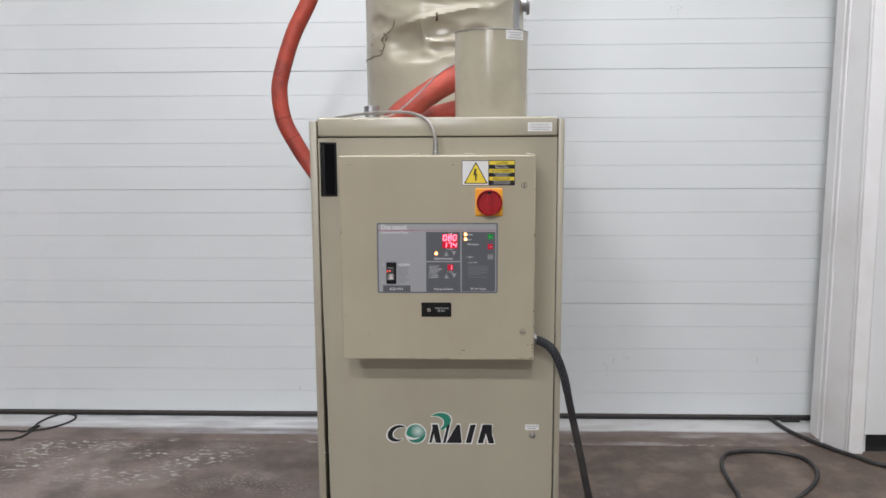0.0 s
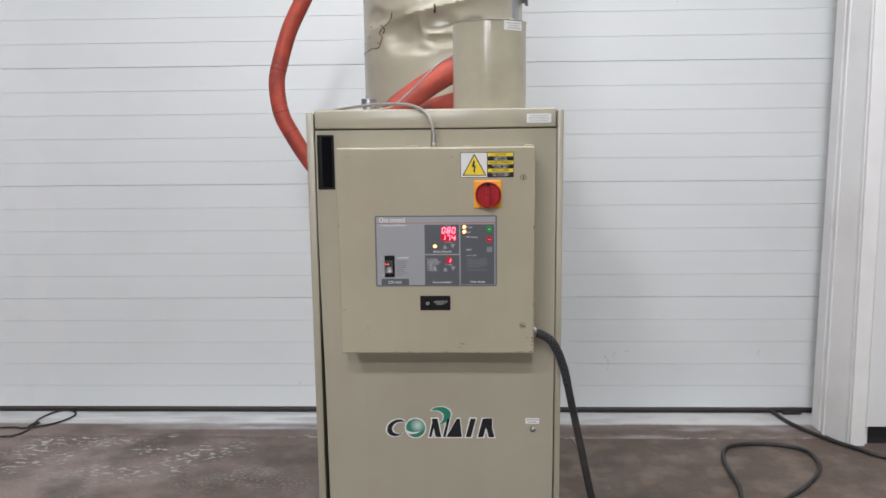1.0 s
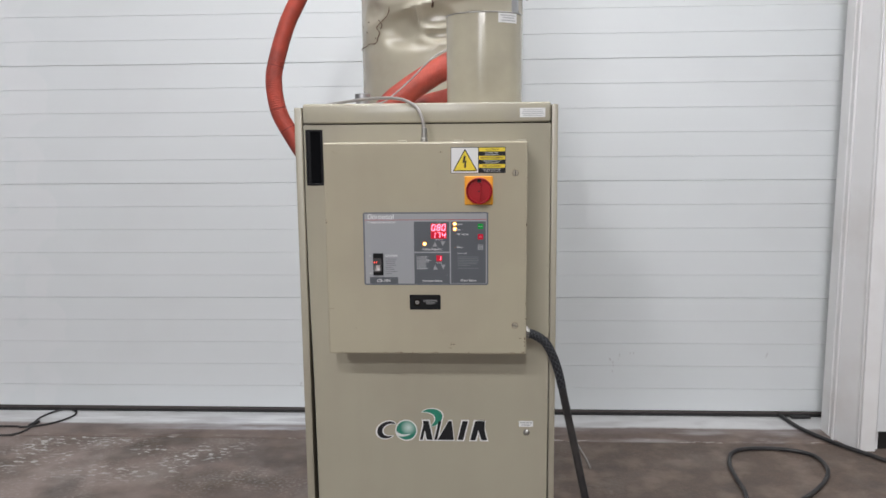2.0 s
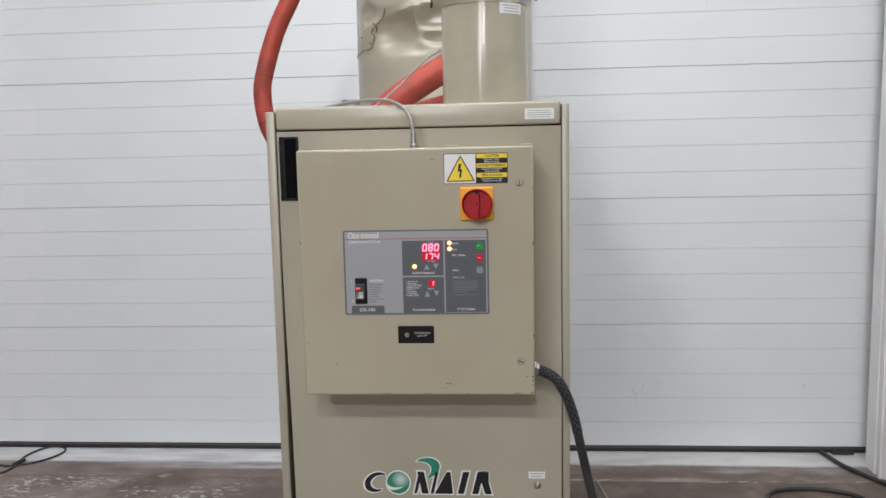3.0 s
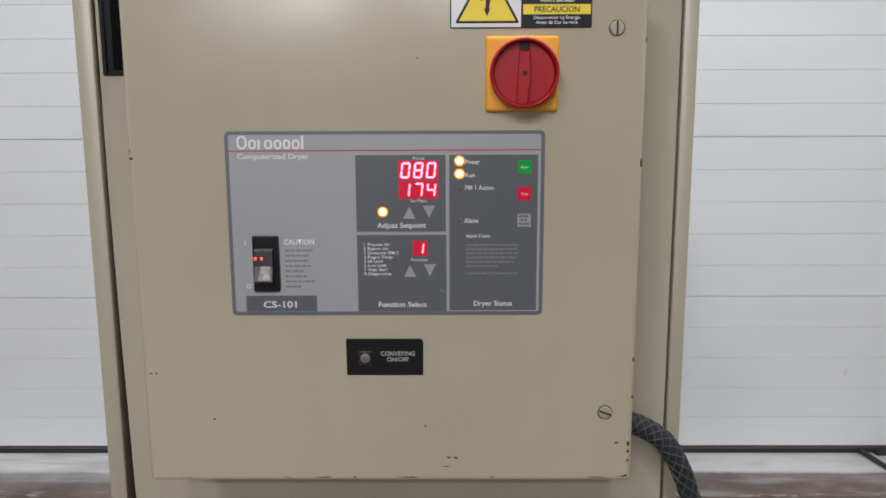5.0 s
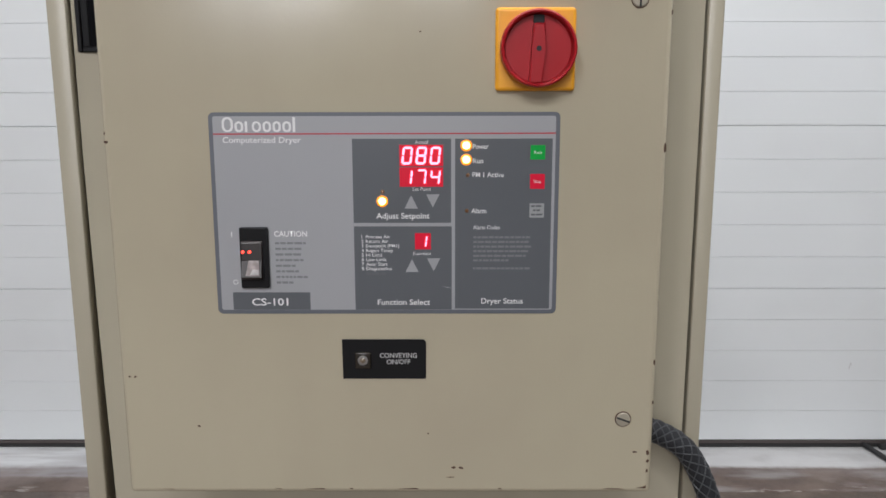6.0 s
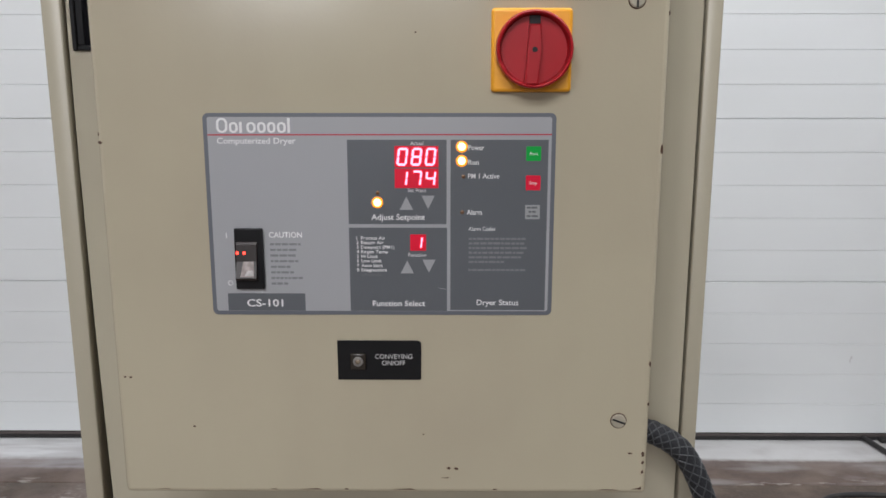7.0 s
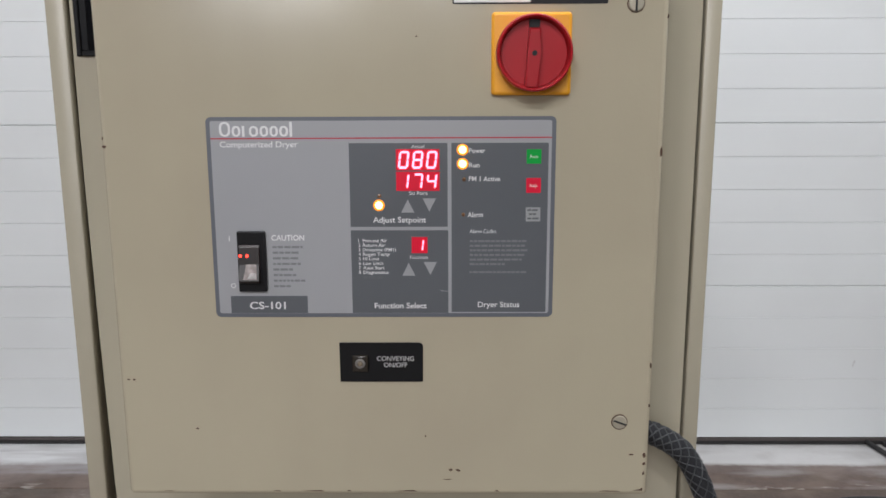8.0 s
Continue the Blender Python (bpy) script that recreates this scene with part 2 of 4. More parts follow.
def concrete(name, base, warm, scuff, paint_from=None):
    """Worn floor concrete: mottled tone, fine pits, chalky scuffs, and white paint past a ragged line in y."""
    m = surface(name, base, 0.62, 0, 0.22, 2.2, 60, 0.5, warm, 0.55, 1.4)
    nt = m.node_tree
    n, l = nt.nodes, nt.links
    b = n["Principled BSDF"]
    co = n.new("ShaderNodeTexCoord")
    sep = n.new("ShaderNodeSeparateXYZ")
    l.new(co.outputs["Object"], sep.inputs[0])

    def noise_of(scale, detail=6, stretch=None):
        t = n.new("ShaderNodeTexNoise")
        t.inputs["Scale"].default_value, t.inputs["Detail"].default_value = scale, detail
        if stretch:
            mp = n.new("ShaderNodeMapping")
            mp.inputs["Scale"].default_value = stretch
            l.new(co.outputs["Object"], mp.inputs[0])
            l.new(mp.outputs[0], t.inputs["Vector"])
        else:
            l.new(co.outputs["Object"], t.inputs["Vector"])
        return t.outputs["Fac"]

    def ranged(value, a, c, to0=0.0, to1=1.0):
        r = n.new("ShaderNodeMapRange")
        r.inputs["From Min"].default_value, r.inputs["From Max"].default_value = a, c
        r.inputs["To Min"].default_value, r.inputs["To Max"].default_value = to0, to1
        l.new(value, r.inputs["Value"])
        return r.outputs["Result"]

    def calc(op, a, c):
        k = n.new("ShaderNodeMath")
        k.operation = op
        for i, v in ((0, a), (1, c)):
            if isinstance(v, (int, float)):
                k.inputs[i].default_value = v
            else:
                l.new(v, k.inputs[i])
        return k.outputs[0]

    def over(color, factor):
        link = b.inputs["Base Color"].links[0]
        k = n.new("ShaderNodeMix")
        k.data_type = "RGBA"
        l.new(link.from_socket, k.inputs["A"])
        k.inputs["B"].default_value = (*color, 1)
        l.new(factor, k.inputs["Factor"])
        l.new(k.outputs["Result"], b.inputs["Base Color"])

    grain = ranged(noise_of(34, 12), 0.38, 0.62)
    over((0.05, 0.042, 0.037), calc("MULTIPLY", calc("SUBTRACT", 1.0, grain), 0.26))
    speck = ranged(noise_of(110, 6), 0.40, 0.62)
    over((0.20, 0.155, 0.128), calc("MULTIPLY", speck, 0.20))
    over((0.195, 0.148, 0.118), calc("MULTIPLY", ranged(noise_of(7.5, 7), 0.48, 0.64), 0.7))
    over((0.062, 0.049, 0.041), calc("MULTIPLY", ranged(noise_of(5.6, 8), 0.53, 0.70), 0.45))
    dusty = calc("MULTIPLY", ranged(sep.outputs["X"], -0.2, -1.6), ranged(noise_of(2.4, 6), 0.34, 0.6))
    over((0.36, 0.285, 0.255), calc("MULTIPLY", dusty, 0.72))
    if scuff:
        flakes = ranged(noise_of(55, 9, (0.45, 0.8, 1)), 0.545, 0.60)
        zone = calc("MULTIPLY", ranged(sep.outputs["X"], -0.85, -1.15), ranged(noise_of(4.2, 4), 0.47, 0.58))
        zone = calc("MULTIPLY", zone, ranged(sep.outputs["Y"], 3.35, 3.6))
        over((0.62, 0.60, 0.57), calc("MULTIPLY", calc("MULTIPLY", flakes, zone), 0.85))
        specks = ranged(noise_of(75, 8, (0.8, 1.0, 1)), 0.50, 0.72)
        over((0.50, 0.475, 0.45), calc("MULTIPLY", calc("MULTIPLY", specks, ranged(noise_of(3.3, 5), 0.45, 0.62)), ranged(sep.outputs["X"], 0.8, -1.0, 0.08, 0.5)))
        over((0.05, 0.042, 0.037), calc("MULTIPLY", ranged(noise_of(3.1, 9), 0.52, 0.68), 0.6))
        hazy = calc("MULTIPLY", ranged(noise_of(5, 6), 0.5, 0.75), ranged(sep.outputs["X"], 0.8, -0.8, 0.12, 0.30))
        over((0.36, 0.33, 0.30), hazy)
    if paint_from is not None:
        edge = calc("ADD", sep.outputs["Y"], ranged(noise_of(3.5, 5), 0.0, 1.0, -0.014, 0.014))
        edge = calc("ADD", edge, ranged(noise_of(30, 5), 0.0, 1.0, -0.010, 0.010))
        cover = calc("MULTIPLY", ranged(edge, paint_from - 0.014, paint_from + 0.014), ranged(noise_of(9, 7), 0.85, 0.50, 0.72, 0.97))
        veil = calc("MULTIPLY", ranged(edge, paint_from - 0.10, paint_from), ranged(noise_of(6, 6, (0.5, 1.4, 1)), 0.35, 0.6, 0.05, 0.38))
        over((0.34, 0.31, 0.305), veil)
        over((0.62, 0.62, 0.62), cover)
        thin = calc("MULTIPLY", ranged(edge, paint_from - 0.088, paint_from - 0.070), calc("MULTIPLY", ranged(sep.outputs["X"], -1.9, -1.1), ranged(sep.outputs["X"], 0.5, 0.0)))
        over((0.52, 0.52, 0.55), calc("MULTIPLY", thin, ranged(noise_of(12, 7, (0.4, 1.6, 1)), 0.35, 0.62, 0.15, 0.85)))
        streaks = calc("MULTIPLY", ranged(noise_of(10, 8, (0.35, 2.0, 1)), 0.40, 0.60), ranged(sep.outputs["X"], 0.2, -0.6, 0.1, 0.85))
        over((0.80, 0.81, 0.82), calc("MULTIPLY", streaks, ranged(edge, paint_from - 0.01, paint_from + 0.02)))
        worn = calc("MULTIPLY", ranged(noise_of(4.5, 7, (0.6, 1.8, 1)), 0.50, 0.66), ranged(sep.outputs["X"], -0.6, 0.6, 0.15, 0.55))
        over((0.40, 0.385, 0.38), worn)
        chips = calc("MULTIPLY", ranged(noise_of(22, 6, (0.4, 1.5, 1)), 0.59, 0.64), ranged(edge, 3.965, 3.935))
        over((0.6, 0.57, 0.53), calc("MULTIPLY", chips, 0.5))
    return m


floor_mat = concrete("worn_concrete", (0.105, 0.075, 0.057), (0.162, 0.112, 0.083), True)
apron_mat = concrete("reddish_concrete", (0.140, 0.098, 0.082), (0.20, 0.145, 0.122), False, 4.106)


# ---- building blocks ----
def finish(bm, smooth=True):
    bmesh.ops.recalc_face_normals(bm, faces=bm.faces)
    me = bpy.data.meshes.new("mesh")
    bm.to_mesh(me)
    bm.free()
    if smooth:
        me.shade_smooth()
        me.set_sharp_from_angle(angle=radians(38))
        largest = max(p.area for p in me.polygons)
        broad = [p for p in me.polygons if p.area > 0.2 * largest]
        if len(broad) <= 8:
            for p in broad:
                p.use_smooth = False
    return me


def hang(name, me, material, parent, label=""):
    me.name = name
    ob = new(name, me)
    if not me.materials:
        me.materials.append(material)
    if parent is not None:
        ob.parent = parent
        if parent.parent is None:
            ob.matrix_parent_inverse = parent.matrix_basis.inverted()
    if label:
        tagged(ob, label)
    return ob


def part(name, bm, material, parent, label="", smooth=True):
    return hang(name, finish(bm, smooth), material, parent, label)


def thing(name, at, label, category, group="", kind=""):
    e = new(name)
    e.empty_display_size = 0.1
    e.matrix_basis = Matrix.Translation(at)
    return tagged(e, label, category, group, kind)


def box(x0, x1, y0, y1, z0, z1, bevel=0.002, seg=2):
    bm = bmesh.new()
    bmesh.ops.create_cube(bm, size=1)
    for v in bm.verts:
        v.co = Vector((x0 if v.co.x < 0 else x1, y0 if v.co.y < 0 else y1, z0 if v.co.z < 0 else z1))
    if bevel:
        bmesh.ops.bevel(bm, geom=bm.edges[:], offset=bevel, segments=seg, profile=0.5, affect="EDGES", clamp_overlap=True)
    return bm


def plate(outline, y, thick):
    """An upright plate with an outline in x and z, its face at y towards -y."""
    bm = bmesh.new()
    front = [bm.verts.new((x, y, z)) for x, z in outline]
    back = [bm.verts.new((x, y + thick, z)) for x, z in outline]
    bm.faces.new(front)
    bm.faces.new(back[::-1])
    k = len(front)
    for i in range(k):
        bm.faces.new((front[i], back[i], back[(i + 1) % k], front[(i + 1) % k]))
    return bm


def rounded(x0, x1, z0, z1, r, seg=5):
    pts = []
    for cx, cz, a in ((x1 - r, z1 - r, 0), (x0 + r, z1 - r, 90), (x0 + r, z0 + r, 180), (x1 - r, z0 + r, 270)):
        for i in range(seg + 1):
            w = radians(a + 90 * i / seg)
            pts.append((cx + r * math.cos(w), cz + r * math.sin(w)))
    return pts


def loop_band(outline, width, y, thick):
    """A flat closed band that follows an outline in x and z."""
    k = len(outline)
    cx, cz = sum(p[0] for p in outline) / k, sum(p[1] for p in outline) / k
    hx, hz = max(p[0] for p in outline) - cx, max(p[1] for p in outline) - cz
    inner = [(cx + (x - cx) * (1 - width / hx), cz + (z - cz) * (1 - 0.85 * width / hz)) for x, z in outline]
    bm = bmesh.new()
    rows = [[bm.verts.new((x, yy, z)) for x, z in pts] for pts, yy in ((outline, y), (inner, y), (inner, y + thick), (outline, y + thick))]
    for a, c in zip(rows, rows[1:] + rows[:1]):
        for i in range(k):
            bm.faces.new((a[i], a[(i + 1) % k], c[(i + 1) % k], c[i]))
    return bm


def ring(cx, cz, r, n=32):
    return [(cx + r * math.cos(math.tau * i / n), cz + r * math.sin(math.tau * i / n)) for i in range(n)]


def turned(profile, n=64, at=(0, 0, 0), turn=None):
    """A body of revolution about z from (radius, height) pairs."""
    bm = bmesh.new()
    rows = [[bm.verts.new((r * math.cos(math.tau * i / n), r * math.sin(math.tau * i / n), h)) for i in range(n)] for r, h in profile]
    for a, c in zip(rows, rows[1:]):
        for i in range(n):
            bm.faces.new((a[i], a[(i + 1) % n], c[(i + 1) % n], c[i]))
    bm.faces.new(rows[0][::-1])
    bm.faces.new(rows[-1])
    m = Matrix.Translation(at) @ (turn if turn else Matrix())
    bmesh.ops.transform(bm, matrix=m, verts=bm.verts)
    return bm


TO_FRONT = pose(0, 0, 0, 90, 0, 0)


def sampled(points, per=10):
    p = [Vector(q) for q in points]
    p = [p[0] * 2 - p[1]] + p + [p[-1] * 2 - p[-2]]
    out = []
    for i in range(1, len(p) - 2):
        for k in range(per):
            t = k / per
            a, b, c, d = p[i - 1:i + 3]
            out.append(0.5 * (2 * b + (c - a) * t + (2 * a - 5 * b + 4 * c - d) * t * t + (3 * b - a - 3 * c + d) * t ** 3))
    return out + [p[-2]]


def carried_frames(path):
    frames, side = [], None
    for i, q in enumerate(path):
        d = (path[min(i + 1, len(path) - 1)] - path[max(i - 1, 0)]).normalized()
        if side is None:
            side = d.orthogonal().normalized()
        side = (side - d * side.dot(d)).normalized()
        frames.append((q, side, d.cross(side)))
    return frames


def tube(points, radius, per=10, n=12, ribs=None):
    """A hose or cable along points; ribs(i) scales the radius at each step."""
    bm = bmesh.new()
    rows = []
    for i, (q, u, v) in enumerate(carried_frames(sampled(points, per))):
        r = radius * (ribs(i) if ribs else 1)
        rows.append([bm.verts.new(q + (u * math.cos(math.tau * k / n) + v * math.sin(math.tau * k / n)) * r) for k in range(n)])
    for a, c in zip(rows, rows[1:]):
        for k in range(n):
            bm.faces.new((a[k], a[(k + 1) % n], c[(k + 1) % n], c[k]))
    bm.faces.new(rows[0][::-1])
    bm.faces.new(rows[-1])
    return bm


def joined(*parts_):
    out = bmesh.new()
    for b in parts_:
        me = bpy.data.meshes.new("tmp")
        b.to_mesh(me)
        b.free()
        out.from_mesh(me)
        bpy.data.meshes.remove(me)
    return out


def words(name, text, x, z, height, material, parent, y, width=None, align="LEFT", bold=0.012):
    """Lettering with its baseline at z; stretched to a width where one is given."""
    cu = bpy.data.curves.new("text", "FONT")
    cu.body, cu.size, cu.offset, cu.extrude, cu.resolution_u = text, 1.0, bold, 0.0, 3
    tmp = new("text_tmp", cu)
    bpy.context.view_layer.update()
    me = bpy.data.meshes.new_from_object(tmp.evaluated_get(bpy.context.evaluated_depsgraph_get()))
    bpy.data.objects.remove(tmp)
    bpy.data.curves.remove(cu)
    xs = [v.co.x for v in me.vertices]
    x0, x1 = min(xs), max(xs)
    sz = height / 0.69
    sx = width / (x1 - x0) if width else sz
    shift = {"LEFT": 0, "CENTER": (x1 - x0) * sx / 2, "RIGHT": (x1 - x0) * sx}[align]
    for v in me.vertices:
        v.co = Vector((x + (v.co.x - x0) * sx - shift, y, z + v.co.y * sz))
    me.materials.clear()
    return hang(name, me, material, parent)


def bars(name, lines, height, material, parent, y):
    """Lines of illegible print as short plain bars; one mesh."""
    random.seed(len(lines) + int(1000 * lines[0][0]))
    group = []
    for x0, x1, z in lines:
        x = x0
        while x < x1 - height:
            w = min(x1 - x, height * random.uniform(1.2, 3.6))
            group.append(plate([(x, z), (x + w, z), (x + w, z + height), (x, z + height)], y, 0.0001))
            x += w + height * 0.45
    return part(name, joined(*group), material, parent, smooth=False)


# ---- setting ----
floor_slab = part("floor", box(-7.5, 7.5, -18, 3.918, -0.2, 0, 0.003), floor_mat, None)
tagged(floor_slab, "worn brown-grey concrete workshop floor with chalky scuffs", "floor", kind="structure")
apron = part("pavement", box(-7.5, 7.5, 3.922, 5.0, -0.2, 0.001, 0.003), apron_mat, None)
tagged(apron, "reddish concrete door threshold with flaking white paint", "threshold", kind="structure")
DOOR_Y, PITCH, SEAL = 4.282, 0.61, 0.03
DOOR_X0, DOOR_X1 = -2.85, 1.97
for name, x0, x1, y0, y1, z0, z1 in (("wall_west", -7.7, -7.5, -18, 4.6, 0, 6.0), ("wall_east", 7.5, 7.7, -18, 4.6, 0, 6.0)):
    tagged(part(name, box(x0, x1, y0, y1, z0, z1, 0), far_wall, None), "plain grey painted workshop wall", "wall", kind="structure")
south = thing("wall_south", (0, -18.1, 0), "plain grey painted workshop wall with a high window", "wall", kind="structure")
for x0, x1, z0, z1 in ((-7.7, -6.4, 0, 6.0), (-2.8, 7.7, 0, 6.0), (-6.4, -2.8, 0, 3.85), (-6.4, -2.8, 4.45, 6.0)):
    part("wall_block", box(x0, x1, -18.2, -18, z0, z1, 0), far_wall, south)
window = thing("window_1", (-4.6, -18.1, 3.85), "long high workshop window with a white frame", "window", kind="structure")
for x0, x1, z0, z1 in ((-6.4, -6.34, 3.85, 4.45), (-2.86, -2.8, 3.85, 4.45), (-6.34, -2.86, 3.85, 3.91), (-6.34, -2.86, 4.39, 4.45)):
    part("window_frame", box(x0, x1, -18.15, -17.96, z0, z1, 0.004), trim_white, window)
part("pane", box(-6.34, -2.86, -18.12, -18.11, 3.91, 4.39, 0), glow("daylight_pane", (0.8, 0.9, 1.0), 1.0), window, "bright daylit pane")
tagged(part("ceiling", box(-7.7, 7.7, -18.2, 4.8, 6.0, 6.2, 0), ceiling_grey, None), "plain dusty grey workshop ceiling", "ceiling", kind="structure")
wall = thing("wall_north", (1.9, 4.0, 0), "white painted wall round the overhead door opening", "wall", kind="structure")


def upright(outline, z0, z1):
    """A prism from a plan outline in x and y."""
    bm = bmesh.new()
    low = [bm.verts.new((x, y, z0)) for x, y in outline]
    top = [bm.verts.new((x, y, z1)) for x, y in outline]
    bm.faces.new(low[::-1])
    bm.faces.new(top)
    k = len(low)
    for i in range(k):
        bm.faces.new((low[i], low[(i + 1) % k], top[(i + 1) % k], top[i]))
    return bm


LEANING = Matrix(((1, 0, -0.011, 0), (0, 1, 0, 0), (0, 0, 1, 0), (0, 0, 0, 1)))


def leaned(bm):
    """The wall beside the door is a little out of plumb."""
    bmesh.ops.transform(bm, matrix=LEANING, verts=[v for v in bm.verts if v.co.x < 2.2 and v.co.y < 3.9])
    return bm


part("reveal", leaned(upright([(1.846, 4.03), (1.846, 3.985), (1.897, 3.864), (2.0, 3.864), (2.0, 4.24), (1.927, 4.24)], 0, 3.7)), trim_white, wall, "white painted splayed reveal with scuffs")
part("corner_bead", leaned(box(1.8965, 1.9050, 3.840, 3.862, 0, 3.7, 0.003)), trim_white, wall)
part("corner_trim", leaned(box(1.9062, 1.9770, 3.834, 3.861, 0, 3.7, 0.003)), trim_white, wall)
part("wall_panel", leaned(box(1.9782, 7.5, 3.838, 3.862, 0.096, 6.0, 0.003)), wall_white, wall)
part("wall_core", box(2.004, 7.5, 3.866, 4.24, 0.10, 6.0, 0), wall_white, wall)
part("black_base", box(1.981, 7.5, 3.872, 4.2, 0, 0.0955, 0), rubber, wall, "dark gap and black base under the wall panel")
part("west_pier", box(-7.5, -2.7, 3.82, 4.24, 0, 6.0, 0), wall_white, wall)
part("header", box(-2.7, 1.985, 3.86, 4.24, 3.62, 6.0, 0), wall_white, wall)
part("back_closure", box(-7.7, 7.7, 4.6, 4.8, 0, 6.2, 0), wall_white, wall)

trim = thing("trim", (1.86, 4.1, 0), "chipped white painted guide trim beside the overhead door", "door trim", kind="structure")
part("guide_face", upright([(1.840, 4.117), (1.8385, 4.028), (1.845, 4.024), (1.925, 4.262), (1.905, 4.262)], 0, 3.66), trim_white, trim)
part("guide_bead", box(1.8340, 1.8440, 3.968, 3.988, 0, 3.66, 0.0025), trim_white, trim)

door = thing("door_1", (-0.4, DOOR_Y, 0), "closed white sectional overhead door with ribbed panels", "overhead door", kind="structure")


def door_section():
    """One door section: five shallow planks with pressed grooves between them."""
    z, prof, plank = 0.0, [], PITCH / 5
    prof.append((0.0045, 0.0004))
    for k in range(5):
        a, c = k * plank, (k + 1) * plank
        end = 0.0030 if k == 4 else 0.0020
        prof += [(0.0, a + (0.0030 if k == 0 else 0.0020)), (0.0, c - end)]
        prof.append((0.0035 if k < 4 else 0.0050, c - (0.0004 if k == 4 else 0.0)))
    bm = bmesh.new()
    cols = []
    for x in (DOOR_X0, DOOR_X1):
        cols.append([bm.verts.new((x, DOOR_Y + d, h)) for d, h in prof] + [bm.verts.new((x, DOOR_Y + 0.045, PITCH - 0.0008)), bm.verts.new((x, DOOR_Y + 0.045, 0.0008))])
    k = len(cols[0])
    for i in range(k):
        bm.faces.new((cols[0][i], cols[0][(i + 1) % k], cols[1][(i + 1) % k], cols[1][i]))
    bm.faces.new(cols[0])
    bm.faces.new(cols[1][::-1])
    return bm


section_mesh = finish(door_section(), False)
for k in range(6):
    sec = hang("section", section_mesh, door_white, door)
    sec.location.z = SEAL + k * PITCH
part("bottom_seal", box(DOOR_X0, DOOR_X1, DOOR_Y - 0.004, DOOR_Y + 0.04, 0.002, 0.0175, 0.004), rubber, door, "black rubber bottom seal")
part("seal_retainer", box(DOOR_X0, DOOR_X1, DOOR_Y - 0.002, DOOR_Y + 0.042, 0.0178, SEAL - 0.0005, 0.001), surface("dark_brown_retainer", (0.075, 0.062, 0.058), 0.5, 0, 0.3, 12), door, "dark grimy seal retainer")
# low black strip in front of the seal, by the right guide
part("black_strip", box(1.745, 1.846, DOOR_Y - 0.034, DOOR_Y - 0.006, 0.002, 0.021, 0.006), rubber, door, "low black strip at the right end of the door")
scuffs = []
for cx, cz, w, h, count in ((0.82, 0.285, 0.04, 0.05, 9), (0.92, 0.345, 0.012, 0.005, 2), (1.62, 0.333, 0.012, 0.010, 3), (1.12, 2.155, 0.035, 0.06, 7), (-0.855, 0.166, 0.012, 0.012, 2)):
    for _ in range(count):
        x, z, a, c = cx + random.uniform(-w, w), cz + random.uniform(-h, h), random.uniform(0.0015, 0.004), random.uniform(0.003, 0.011)
        scuffs.append(plate([(x - a, z - c * 0.4), (x + a * 0.3, z - c), (x + a, z + c * 0.2), (x + a * 0.4, z + c), (x - a * 0.6, z + c * 0.6)], DOOR_Y - 0.0006, 0.0004))
part("scuff_marks", joined(*scuffs), surface("grey_scuff", (0.59, 0.592, 0.595), 0.7), door, "small grey scuff marks", False)



def ceiling_light(x0, x1, y0, y1, z):
    """A strip fitting with two bare tubes, hung from the ceiling, along its longer side."""
    mx, my = (x0 + x1) / 2, (y0 + y1) / 2
    fix = thing("ceiling_light", (mx, my, z + 0.06), "long white fluorescent ceiling light with bare tubes", "ceiling light", "rows of ceiling lights")
    part("housing", box(x0, x1, y0, y1, z + 0.06, z + 0.12, 0.005), trim_white, fix)
    across = x1 - x0 > y1 - y0
    for off in (-0.05, 0.05):
        ends = [(x0 + 0.1, my + off), (mx, my + off), (x1 - 0.1, my + off)] if across else [(mx + off, y0 + 0.1), (mx + off, my), (mx + off, y1 - 0.1)]
        part("tube", tube([(x, y, z + 0.035) for x, y in ends], 0.013, 2, 8), tube_glow, fix)
    for f in (0.15, 0.85):
        hx, hy = (x0 + f * (x1 - x0), my) if across else (mx, y0 + f * (y1 - y0))
        part("hanger", box(hx - 0.005, hx + 0.005, hy - 0.005, hy + 0.005, z + 0.12, 6.0, 0), steel, fix)


ceiling_light(ACROSS[0] - 4.1, ACROSS[0] + 4.1, ACROSS[1] - 0.11, ACROSS[1] + 0.11, ACROSS[2])
for x, y0, y1 in BACK_ROWS:
    ceiling_light(x - 0.11, x + 0.11, y0, y1, BACK_Z)

# ---- dryer cabinet ----
FRONT = 2.115
cab = thing("dryer_cabinet", (0, 2.5, 0), "beige enamelled steel dryer cabinet with a hinged front door", "machine cabinet")
part("body", box(-0.296, 0.300, FRONT + 0.022, 2.875, 0.0, 1.5360, 0.0), surface("dark_cabinet_inside", (0.05, 0.046, 0.04), 0.7), cab)
part("hood", box(-0.2990, 0.3022, FRONT - 0.004, 2.885, 1.5365, 1.584, 0.006, 3), hood_beige, cab, "beige top hood with grey scuffs")
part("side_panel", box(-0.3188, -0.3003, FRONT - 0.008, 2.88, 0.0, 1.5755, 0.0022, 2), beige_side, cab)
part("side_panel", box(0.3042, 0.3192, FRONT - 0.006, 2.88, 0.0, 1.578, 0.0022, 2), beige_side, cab)


